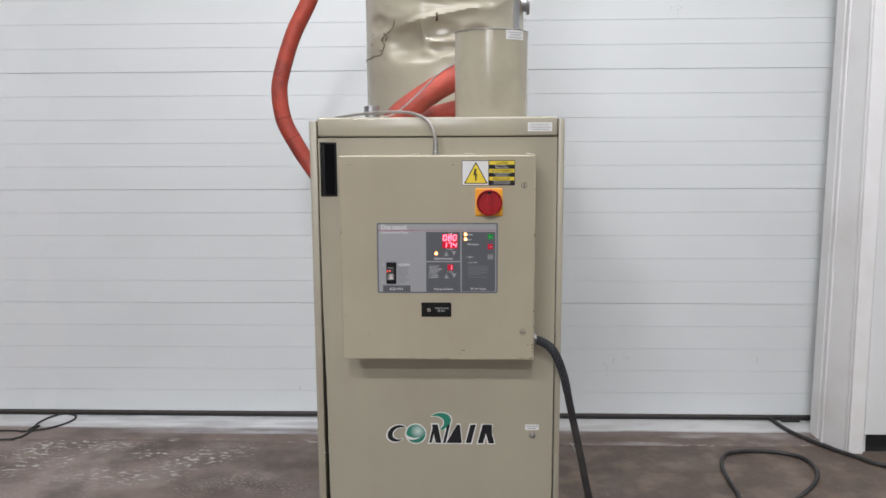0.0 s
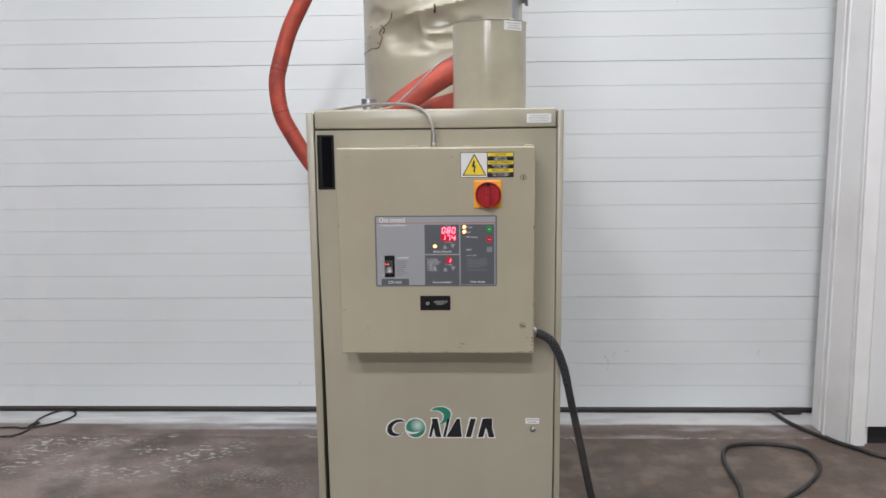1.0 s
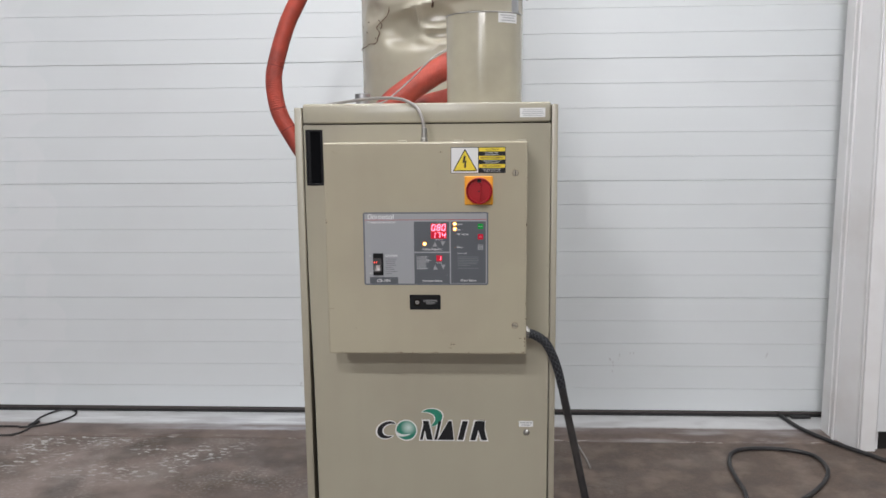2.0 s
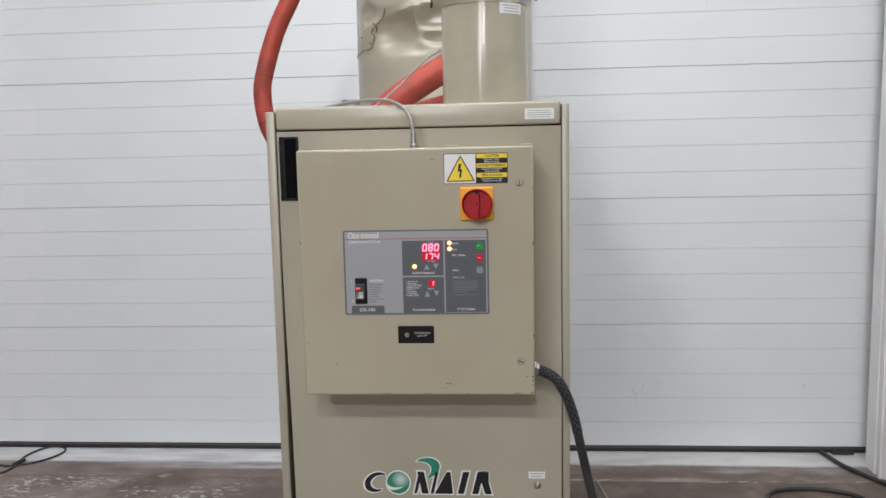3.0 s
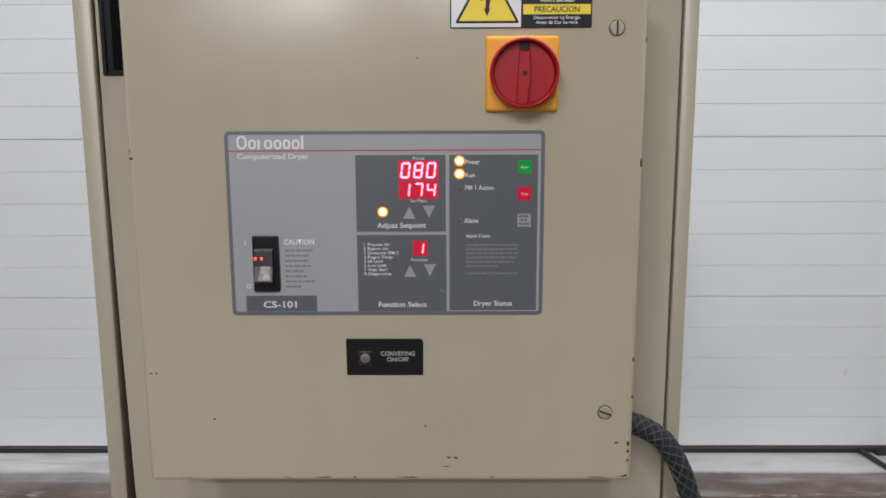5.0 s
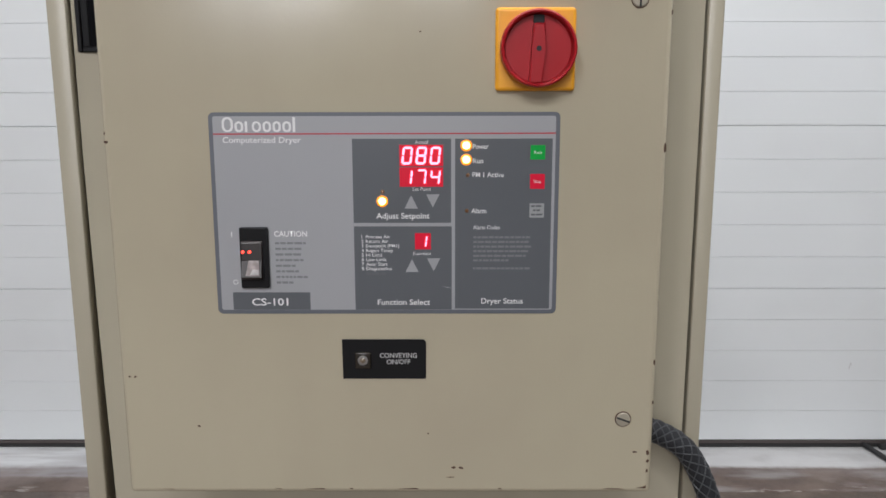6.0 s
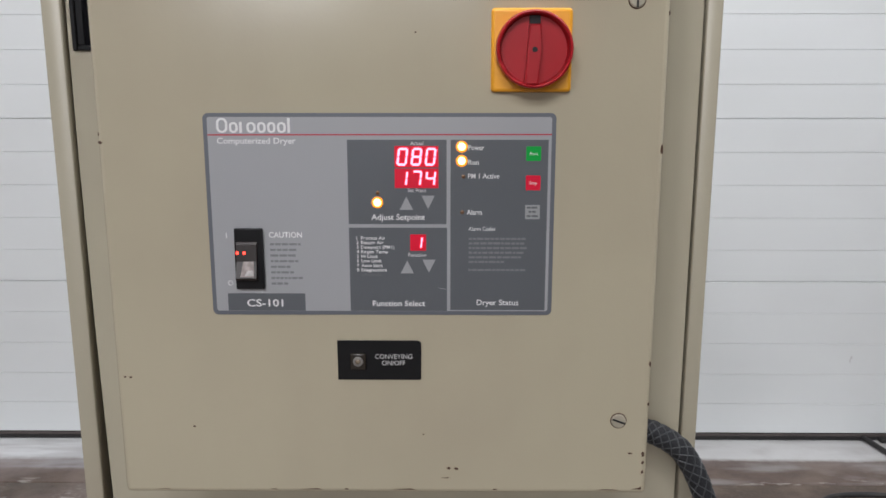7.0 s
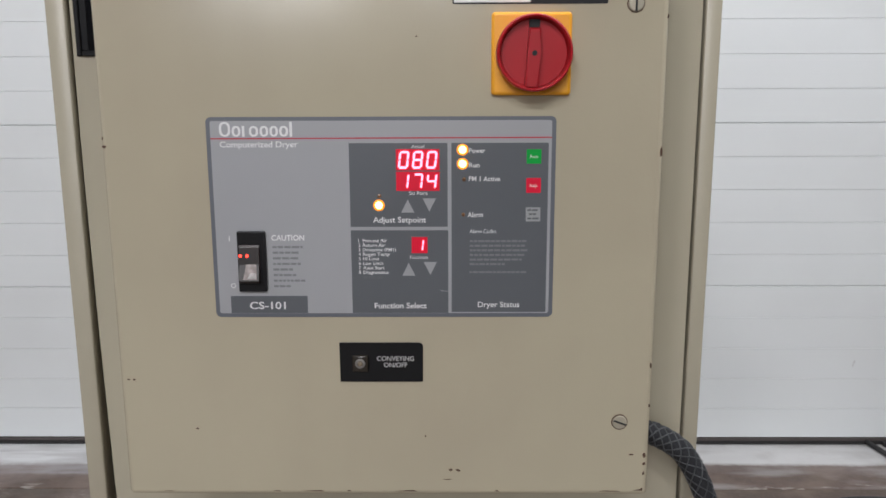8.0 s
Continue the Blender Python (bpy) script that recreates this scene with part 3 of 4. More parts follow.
def front_door():
    out = [(-0.2992, 1.5332), (0.3028, 1.5335), (0.3024, 1.05), (0.2995, 0.05), (-0.2865, 0.05), (-0.2930, 0.9), (-0.2968, 1.1), (-0.2986, 1.28)]
    bm = plate(out, FRONT, 0.020)
    bmesh.ops.bevel(bm, geom=[e for e in bm.edges if e.verts[0].co.y < FRONT + 0.001 and e.verts[1].co.y < FRONT + 0.001], offset=0.0015, segments=2, affect="EDGES")
    return bm


fdoor = part("front_door", front_door(), beige_door, cab)


def frame_ring(x0, x1, z0, z1, w, y, thick):
    return joined(box(x0, x0 + w, y, y + thick, z0, z1, 0.001, 1), box(x1 - w, x1, y, y + thick, z0, z1, 0.001, 1),
                  box(x0 + w, x1 - w, y, y + thick, z0, z0 + w, 0.001, 1), box(x0 + w, x1 - w, y, y + thick, z1 - w, z1, 0.001, 1))


part("pull_frame", frame_ring(-0.2940, -0.252, 1.3865, 1.5225, 0.005, FRONT - 0.0035, 0.006), plastic_black, fdoor, "black recessed pull frame")
part("pull_pocket", box(-0.2895, -0.256, FRONT - 0.0010, FRONT + 0.002, 1.391, 1.518, 0.0), surface("pocket_black", (0.004, 0.004, 0.005), 0.8, spec=0.05), fdoor)
part("pull_lip", box(-0.2890, -0.2820, FRONT - 0.0022, FRONT, 1.3915, 1.5175, 0.001), plastic_black, fdoor)
part("latch_label", plate(rounded(0.2295, 0.2655, 0.769, 0.7845, 0.001), FRONT - 0.0004, 0.0003), sticker_white, fdoor, "small white printed label", False)
bars("latch_print", [(0.2325, 0.263, 0.7785), (0.236, 0.26, 0.7725)], 0.0024, ink_grey, fdoor, FRONT - 0.0006)
part("latch", joined(turned([(0.0078, 0), (0.0078, 0.003), (0.0055, 0.006), (0.003, 0.0072)], 24, (0.2485, FRONT, 0.7545), TO_FRONT), box(0.2445, 0.2525, FRONT - 0.0084, FRONT - 0.006, 0.7535, 0.7555, 0.0005)), steel, fdoor, "round chrome slotted latch")


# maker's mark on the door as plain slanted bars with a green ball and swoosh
def slant(x0, x1, z0, z1, lean, grow=0.0):
    return [(x0 - grow, z0 - grow), (x1 + grow, z0 - grow), (x1 + lean + grow, z1 + grow), (x0 + lean - grow, z1 + grow)]


def arc_band(cx, cz, r0, r1, a0, a1, squash=1.0, lean=0.0, n=18):
    outer, inner = [], []
    for i in range(n + 1):
        w = radians(a0 + (a1 - a0) * i / n)
        taper = math.sin(math.pi * i / n) ** 0.6
        mid, half = (r0 + r1) / 2, (r1 - r0) / 2 * max(0.08, taper)
        for lst, r in ((outer, mid + half), (inner, mid - half)):
            z = r * math.sin(w) * squash
            lst.append((cx + r * math.cos(w) + lean * z, cz + z))
    return outer + inner[::-1]


MARK_Y = FRONT - 0.0004
halo, ink = [], []
halo.append(plate(arc_band(-0.104, 0.757, 0.013, 0.0335, 50, 312, 0.86, 0.25), MARK_Y, 0.0003))
ink.append(plate(arc_band(-0.104, 0.757, 0.0165, 0.0295, 56, 306, 0.86, 0.25), MARK_Y - 0.0003, 0.0003))
for x0, x1, lean in ((-0.024, -0.017, 0.012), (-0.006, 0.009, -0.010), (0.013, 0.020, 0.012), (0.073, 0.087, 0.013), (0.105, 0.119, 0.013), (0.134, 0.149, -0.014)):
    halo.append(plate(slant(x0, x1, 0.732, 0.7825, lean, 0.0032), MARK_Y + 0.0001 * (len(halo) % 2), 0.0003))
    ink.append(plate(slant(x0, x1, 0.732, 0.7825, lean), MARK_Y - 0.0003, 0.0003))
for wedge in ([(0.022, 0.732), (0.063, 0.732), (0.058, 0.7825), (0.050, 0.7825)], [(0.120, 0.757), (0.141, 0.757), (0.143, 0.7825), (0.122, 0.7825)]):
    mx, mz = sum(p[0] for p in wedge) / 4, sum(p[1] for p in wedge) / 4
    halo.append(plate([(mx + (x - mx) * 1.18, mz + (z - mz) * 1.12) for x, z in wedge], MARK_Y, 0.0003))
    ink.append(plate(wedge, MARK_Y - 0.0003, 0.0003))
halo.append(plate(ring(-0.0588, 0.7565, 0.0285), MARK_Y + 0.0001, 0.0003))
halo.append(plate(arc_band(-0.006, 0.787, 0.018, 0.043, -62, 128, 0.74, 0.3), MARK_Y + 0.0002, 0.0002))
for piece in halo:
    part("mark_outline", piece, sticker_white, fdoor, "", False)
for i, piece in enumerate(ink):
    bmesh.ops.translate(piece, verts=piece.verts, vec=(0, -0.00012 * (i % 4), 0))
    part("mark_bar", piece, ink_black, fdoor, "", False)
part("mark_ball", turned([(0.0255, 0), (0.0253, 0.0003), (0.02, 0.0008), (0.01, 0.0012), (0.002, 0.0013)], 36, (-0.0588, MARK_Y, 0.7565), TO_FRONT), logo_ball, fdoor, "green ball of the printed mark")
part("mark_band", plate(arc_band(-0.050, 0.776, 0.030, 0.036, 215, 300, 1.0, 0.5), MARK_Y - 0.0018, 0.0003), sticker_white, fdoor, "", False)
part("mark_swoosh", plate(arc_band(-0.006, 0.787, 0.021, 0.040, -58, 122, 0.74, 0.3), MARK_Y - 0.0005, 0.0003), logo_green, fdoor, "green swoosh of the printed mark", False)
lab = part("hood_label", plate(rounded(0.228, 0.2885, 1.5475, 1.5695, 0.001), FRONT - 0.0046, 0.0004), sticker_white, cab, "white printed address label", False)
bars("label_print", [(0.236, 0.281, 1.564), (0.234, 0.283, 1.5597), (0.233, 0.285, 1.5555), (0.236, 0.281, 1.551)], 0.0015, ink_grey, lab, FRONT - 0.0048)

# ---- control box ----
FACE = 2.000
ctl = thing("control_box", (0, 2.05, 0.992), "beige steel control box with chipped edges on the dryer door", "control box")
part("body", box(-0.2250, 0.2368, FACE + 0.016, FRONT - 0.0005, 0.996, 1.489, 0.003), beige, ctl)
lid = part("lid", box(-0.2290, 0.2408, FACE, FACE + 0.018, 0.992, 1.4925, 0.0045, 4), beige, ctl)
for x in (-0.058, 0.072, 0.216):
    part("lid_tab", box(x, x + 0.022, FACE + 0.004, FACE + 0.016, 1.4915, 1.4965, 0.0015), beige_worn, ctl)
for z, tilt in ((1.0625, 20), (1.4205, 90)):
    scr = part("screw", turned([(0.0064, 0), (0.0064, 0.0012), (0.0056, 0.0020), (0.001, 0.0022)], 24, (0.2135, FACE, z), TO_FRONT), screw_beige, ctl, "painted slotted quarter-turn screw")
    # dark ring put in for the shadow round the screw head
    part("shadow_ring", turned([(0.0073, 0), (0.0071, 0.0007), (0.0062, 0.0007)], 24, (0.2135, FACE, z), TO_FRONT), chip_shade_brown, scr)
    slot = box(-0.0060, 0.0060, -0.0027, -0.0018, -0.0008, 0.0008, 0.0)
    bmesh.ops.transform(slot, matrix=pose(0.2135, FACE, z, 0, tilt, 0), verts=slot.verts)
    part("slot", slot, ink_black, scr, smooth=False)

random.seed(7)
chips = []
for x, z, w, h in ((0.0635, 1.0165, 0.005, 0.003), (0.0700, 1.0163, 0.005, 0.003), (0.0605, 1.0072, 0.009, 0.0010), (-0.2215, 1.1020, 0.003, 0.002), (-0.2165, 1.1020, 0.003, 0.002), (-0.163, 1.056, 0.003, 0.002), (0.2255, 1.0315, 0.005, 0.002),
                   (0.2368, 1.0305, 0.003, 0.006), (0.2368, 1.0225, 0.003, 0.004), (0.2368, 1.0135, 0.003, 0.004), (0.2388, 1.115, 0.002, 0.005), (0.2393, 1.078, 0.002, 0.005), (0.2393, 1.301, 0.0025, 0.009), (0.2398, 1.41, 0.0015, 0.005), (0.036, 1.3955, 0.003, 0.0016),
                   (-0.2268, 1.307, 0.004, 0.003), (-0.2273, 1.314, 0.0015, 0.004), (0.043, 1.4695, 0.010, 0.0012), (-0.205, 1.471, 0.005, 0.0012), (-0.198, 1.4705, 0.003, 0.001), (0.041, 1.049, 0.002, 0.0015)):
    out = []
    for i in range(9):
        a, r = math.tau * i / 9, random.uniform(0.6, 1.1)
        out.append((x + 0.5 * w * r * math.cos(a), z + 0.5 * h * r * math.sin(a)))
    chips.append(plate(out, FACE - 0.00025, 0.0003))
x = -0.2
while x < 0.236:
    w = random.choice((0.004, 0.007, 0.012, 0.02))
    chips.append(plate([(x, 0.9958), (x + w, 0.9955), (x + w * 0.8, 0.9955 + random.uniform(0.0004, 0.0014)), (x + w * 0.3, 0.9955 + random.uniform(0.0003, 0.0012))], FACE - 0.0002, 0.0006))
    x += w + random.choice((0.02, 0.04, 0.07, 0.09))
chips.append(plate([(0.228, 0.9968), (0.2365, 0.9965), (0.2365, 0.9995), (0.234, 0.9980)], FACE - 0.0003, 0.0006))
part("paint_chips", joined(*chips), chip_shade_brown, ctl, "small rusty paint chips along the edges", False)["kind"] = "stuff"

# warning label
WY = FACE - 0.0005
wl = part("warning_label", plate(rounded(0.0655, 0.1910, 1.4205, 1.4800, 0.0012), WY, 0.0005), ink_black, ctl, "black, yellow and white electrical warning label", False)
part("white_field", plate([(0.0667, 1.4217), (0.1283, 1.4217), (0.1283, 1.4787), (0.0667, 1.4787)], WY - 0.0002, 0.0002), sticker_white, wl, "", False)
part("triangle_edge", plate([(0.0705, 1.4262), (0.0715, 1.4250), (0.1255, 1.4250), (0.1265, 1.4262), (0.0995, 1.4752), (0.0975, 1.4752)], WY - 0.0004, 0.0002), ink_black, wl, "", False)
part("triangle", plate([(0.0734, 1.4270), (0.1236, 1.4270), (0.0985, 1.4722)], WY - 0.0006, 0.0002), sticker_yellow, wl, "yellow warning triangle", False)
part("bolt_mark", plate([(0.0955, 1.4600), (0.1003, 1.4600), (0.0985, 1.4485), (0.1022, 1.4490), (0.0998, 1.4375), (0.1016, 1.4382), (0.0982, 1.4310), (0.0952, 1.4375), (0.0968, 1.4373), (0.0972, 1.4455), (0.0925, 1.4440)], WY - 0.0008, 0.0002), ink_black, wl, "black lightning bolt", False)
for z1, word, wide, small in ((1.4785, "CAUTION", 0.027, ("Disconnect Power", "Before Servicing")), (1.4598, "ADVERTISSEMENT", 0.054, ("Déconnecter L'Appareil", "Avant L'Entretien")), (1.4411, "PRECAUCION", 0.040, ("Desconectar La Energia", "Antes de Dar Servicio"))):
    part("yellow_bar", plate([(0.1302, z1 - 0.0086), (0.1898, z1 - 0.0086), (0.1898, z1), (0.1302, z1)], WY - 0.0002, 0.0002), sticker_yellow, wl, "", False)
    words("heading", word, 0.160, z1 - 0.0066, 0.0047, ink_black, wl, WY - 0.0004, wide, "CENTER", 0.02)
    for i, line in enumerate(small):
        words("small_print", line, 0.160, z1 - 0.0126 - 0.0042 * i, 0.0028, ink_white, wl, WY - 0.0004, (0.031, 0.029, 0.038, 0.030, 0.041, 0.037)[(0 if word[0] == "C" else 2 if word[0] == "A" else 4) + i], "CENTER", 0.01)

# rotary main switch
sw = part("rotary_switch", box(0.0970, 0.1620, FACE - 0.006, FACE + 0.001, 1.3480, 1.4140, 0.003, 3), plastic_orange, ctl, "orange switch plate with a red rotary handle")
SWC = (0.1305, 1.3812)


def dial():
    prof = [(0.0300, 0.000), (0.0305, 0.010), (0.0300, 0.0165), (0.0288, 0.0175), (0.0275, 0.0165), (0.0268, 0.0095), (0.0262, 0.0080), (0.0008, 0.0080)]
    return turned(prof, 64, (SWC[0], FACE - 0.006, SWC[1]), TO_FRONT)


part("dial", dial(), plastic_red, sw, "round red dished handle")


def grip():
    bm = plate([(-0.0046, 0.0190), (0.0046, 0.0190), (0.0048, 0.0), (0.0030, -0.0278), (-0.0078, -0.0278), (-0.0056, 0.0)], 0, 0.010)
    bmesh.ops.bevel(bm, geom=[e for e in bm.edges if e.verts[0].co.y < 0.001 and e.verts[1].co.y < 0.001], offset=0.0014, segments=3, affect="EDGES")
    bmesh.ops.transform(bm, matrix=Matrix.Translation((SWC[0], FACE - 0.0235, SWC[1])), verts=bm.verts)
    return bm


part("grip", grip(), plastic_red, sw)
part("pin_hole", plate(ring(SWC[0] - 0.0003, SWC[1] - 0.0005, 0.0021, 16), FACE - 0.0238, 0.0003), ink_black, sw, smooth=False)
part("padlock_slot", box(SWC[0] - 0.0042, SWC[0] + 0.0046, FACE - 0.0150, FACE - 0.0125, SWC[1] + 0.0195, SWC[1] + 0.0262, 0.0006), ink_black, sw, "black padlock slot")

# conveying switch plate
CY = FACE - 0.0012
cv = part("conveying_plate", plate([(-0.0335, 1.1005), (0.0384, 1.1005), (0.0392, 1.1013), (0.0395, 1.1328), (0.0389, 1.1345), (0.0378, 1.1357), (0.0360, 1.1362), (-0.0338, 1.1362)], CY, 0.0012), plastic_black, ctl, "black conveying on/off push-button plate", False)
part("push_button", box(-0.0225, -0.0085, CY - 0.004, CY, 1.1105, 1.1255, 0.0015), surface("brown_smoke_key", (0.022, 0.018, 0.014), 0.22), cv, "small smoked square push button")
part("button_ring", turned([(0.0044, 0), (0.0042, 0.0009), (0.0032, 0.0010), (0.0028, 0.0004)], 24, (-0.0155, CY - 0.004, 1.1185), TO_FRONT), steel, cv, "worn bright ring of the button")
part("button_lens", turned([(0.0024, 0), (0.0022, 0.0010), (0.0006, 0.0018)], 20, (-0.0155, CY - 0.004, 1.1185), TO_FRONT), surface("amber_brown_lens", (0.16, 0.125, 0.09), 0.2, bump=0), cv)
words("lettering", "CONVEYING", 0.0152, 1.1198, 0.0042, ink_worn, cv, CY - 0.0002, 0.0325, "CENTER", 0.012)
words("lettering", "ON/OFF", 0.0152, 1.1140, 0.0042, ink_worn, cv, CY - 0.0002, 0.0205, "CENTER", 0.012)

# control panel overlay
PY = FACE - 0.0010
Y1, Y2, Y3, Y4 = PY - 0.0002, PY - 0.0004, PY - 0.0006, PY - 0.0008
pan = thing("operator_display", (0.006, PY, 1.16), "grey printed control panel with lit red digits and amber lamps", "display")
part("backing", plate(rounded(-0.1400, 0.1515, 1.1595, 1.3312, 0.0045), PY, 0.0010), panel_edge, pan, "", False)
part("light_field", plate(rounded(-0.1365, 0.1480, 1.1630, 1.3280, 0.002), Y1, 0.0002), panel_light, pan, "", False)
part("red_stripe", plate([(-0.1365, 1.3128), (0.1480, 1.3132), (0.1480, 1.3143), (-0.1365, 1.3139)], Y2, 0.0002), ink_red, pan, "thin red stripe", False)
for x0, x1, z0, z1 in ((-0.0212, 0.0612, 1.2388, 1.3094), (-0.0212, 0.0617, 1.1632, 1.2358), (0.0645, 0.1455, 1.1640, 1.3094), (-0.1265, -0.0600, 1.1632, 1.1785)):
    part("dark_field", plate([(x0, z0), (x1, z0), (x1, z1), (x0, z1)], Y2, 0.0002), panel_dark, pan, "", False)
# trade word of the panel as plain white loops and bars
blocks, bx = [], -0.1288
for w, h in ((0.0092, 0.0122), (0.0072, 0.0088), (0.0046, 0.0088), (0.0076, 0.0088), (0.0070, 0.0088), (0.0068, 0.0088), (0.0072, 0.0088), (0.0024, 0.0122)):
    if w < 0.005:
        blocks.append(plate(rounded(bx, bx + 0.0021, 1.3150, 1.3150 + h, 0.0003), Y2, 0.0002))
    else:
        blocks.append(loop_band(rounded(bx, bx + w, 1.3150, 1.3150 + h, w * 0.46, 8), 0.0019, Y2, 0.0002))
    bx += w + 0.0013
for piece in blocks:
    part("title_block", piece, ink_white, pan, "", False)
words("lettering", "Computerized Dryer", -0.1288, 1.3062, 0.0048, ink_white, pan, Y2, 0.0652, bold=0.012)
words("lettering", "CAUTION", -0.0892, 1.2272, 0.0046, ink_white, pan, Y2, 0.0282, bold=0.02)
words("lettering", "CS-101", -0.1103, 1.1670, 0.0062, ink_white, pan, Y3, 0.0312, bold=0.018)
words("lettering", "I", -0.1255, 1.2268, 0.0042, ink_white, pan, Y2, bold=0.01)
words("lettering", "O", -0.1258, 1.1855, 0.0042, ink_white, pan, Y2, bold=0.0)
bars("caution_print", [(-0.0885, -0.0885 + w, 1.2205 - 0.0049 * i) for i, w in enumerate((0.026, 0.023, 0.024, 0.026, 0.017, 0.022, 0.028, 0.016))], 0.0019, surface("fine_grey_ink", (0.19, 0.195, 0.205), 0.5, bump=0), pan, Y2)
words("lettering", "Actual", 0.0365, 1.3052, 0.0028, ink_white, pan, Y3, 0.0108, "CENTER", 0.0)
words("lettering", "Set Point", 0.0365, 1.2660, 0.0030, ink_white, pan, Y3, 0.0155, "CENTER", 0.0)
words("lettering", "Adjust Setpoint", 0.0205, 1.2425, 0.0047, ink_white, pan, Y3, 0.0450, "CENTER")
words("lettering", "Function", 0.0365, 1.2110, 0.0029, ink_white, pan, Y3, 0.0150, "CENTER", 0.0)
words("lettering", "Function Select", 0.0205, 1.1675, 0.0047, ink_white, pan, Y3, 0.0450, "CENTER")
words("lettering", "Power", 0.0792, 1.3010, 0.0040, ink_white, pan, Y3, 0.0132)
words("lettering", "Run", 0.0792, 1.2890, 0.0040, ink_white, pan, Y3, 0.0088)
words("lettering", "PM 1 Active", 0.0790, 1.2775, 0.0040, ink_white, pan, Y3, 0.0262)
words("lettering", "Alarm", 0.0782, 1.2470, 0.0042, ink_white, pan, Y3, 0.0128)
words("lettering", "Alarm Codes", 0.0798, 1.2332, 0.0034, ink_white, pan, Y3, 0.0225, bold=0.0)
words("lettering", "Dryer Status", 0.1050, 1.1685, 0.0047, ink_white, pan, Y3, 0.0358, "CENTER")
for i, (word, wide) in enumerate((("Process Air", 0.0208), ("Return Air", 0.0190), ("Dewpoint (PM1)", 0.0282), ("Regen Temp", 0.0228), ("Hi Limit", 0.0138), ("Low Limit", 0.0172), ("Auto Start", 0.0182), ("Diagnostics", 0.0215))):
    z = 1.2256 - 0.00395 * i
    words("list_number", str(i + 1), -0.0150, z, 0.0028, ink_white, pan, Y3, bold=0.01)
    words("list_line", word, -0.0112, z, 0.0028, ink_white, pan, Y3, wide, bold=0.01)
bars("list_print", [(-0.0150, -0.0140, 1.1938), (-0.0112, 0.0072, 1.1938)], 0.0020, ink_faint, pan, Y3)
bars("alarm_print", [(0.0800, 0.0800 + w, 1.2255 - 0.0040 * i) for i, w in enumerate((0.049, 0.047, 0.050, 0.048, 0.047, 0.030))] + [(0.0798, 0.1290, 1.1985)], 0.0017, surface("dim_grey_ink", (0.18, 0.186, 0.196), 0.5, bump=0), pan, Y3)
for cx, z0, up in ((0.0275, 1.2510, 1), (0.0458, 1.2518, -1), (0.0278, 1.1963, 1), (0.0463, 1.1970, -1)):
    tri = [(cx - 0.0056, z0), (cx + 0.0056, z0), (cx, z0 + 0.0112)] if up > 0 else [(cx, z0), (cx + 0.0056, z0 + 0.0112), (cx - 0.0056, z0 + 0.0112)]
    part("arrow_key", plate(tri, Y3, 0.0003), ink_grey, pan, "pale grey arrow key", False)
for z0, z1, material, word in ((1.2920, 1.3040, button_green, "Run"), (1.2675, 1.2800, button_red, "Stop"), (1.2432, 1.2552, surface("pale_grey_key", (0.30, 0.31, 0.31), 0.45, bump=0), "")):
    key = part("key", plate(rounded(0.1272, 0.1395, z0, z1, 0.0006), Y3, 0.0003), material, pan, {"Run": "green run key", "Stop": "red stop key", "": "pale grey silence key"}[word], False)
    if word:
        words("lettering", word, 0.13335, (z0 + z1) / 2 - 0.0012, 0.0025, ink_white, key, Y4, 0.0062, "CENTER", 0.0)
    else:
        bars("key_print", [(0.1285, 0.138, 1.2522), (0.130, 0.137, 1.2487), (0.1285, 0.138, 1.2450)], 0.0016, ink_faint, key, Y4)

SEGMENTS = {"0": "abcdef", "8": "abcdefg", "1": "bc", "7": "abc", "4": "bcfg"}


def digit(ch, x, z, w, h):
    """A seven-segment digit with its foot at x, z, leaning a little to the right."""
    t, lean = h * 0.15, 0.12
    spots = {"a": (0, w, h, 0), "g": (0, w, h / 2, 0), "d": (0, w, 0, 0), "f": (0, 0, h / 2, h), "b": (w, w, h / 2, h), "e": (0, 0, 0, h / 2), "c": (w, w, 0, h / 2)}
    out = []
    for s in SEGMENTS[ch]:
        a, c, d, e = spots[s]
        if e == 0:
            pts = [(a + t * 0.35, d - t / 2), (c - t * 0.35, d - t / 2), (c, d), (c - t * 0.35, d + t / 2), (a + t * 0.35, d + t / 2), (a, d)]
        else:
            pts = [(a - t / 2, d + t * 0.4), (a, d + t * 0.05), (a + t / 2, d + t * 0.4), (a + t / 2, e - t * 0.4), (a, e - t * 0.05), (a - t / 2, e - t * 0.4)]
        out.append(plate([(x + px + pz * lean, z + pz) for px, pz in pts], Y4 - 0.0003, 0.0002))
    return out


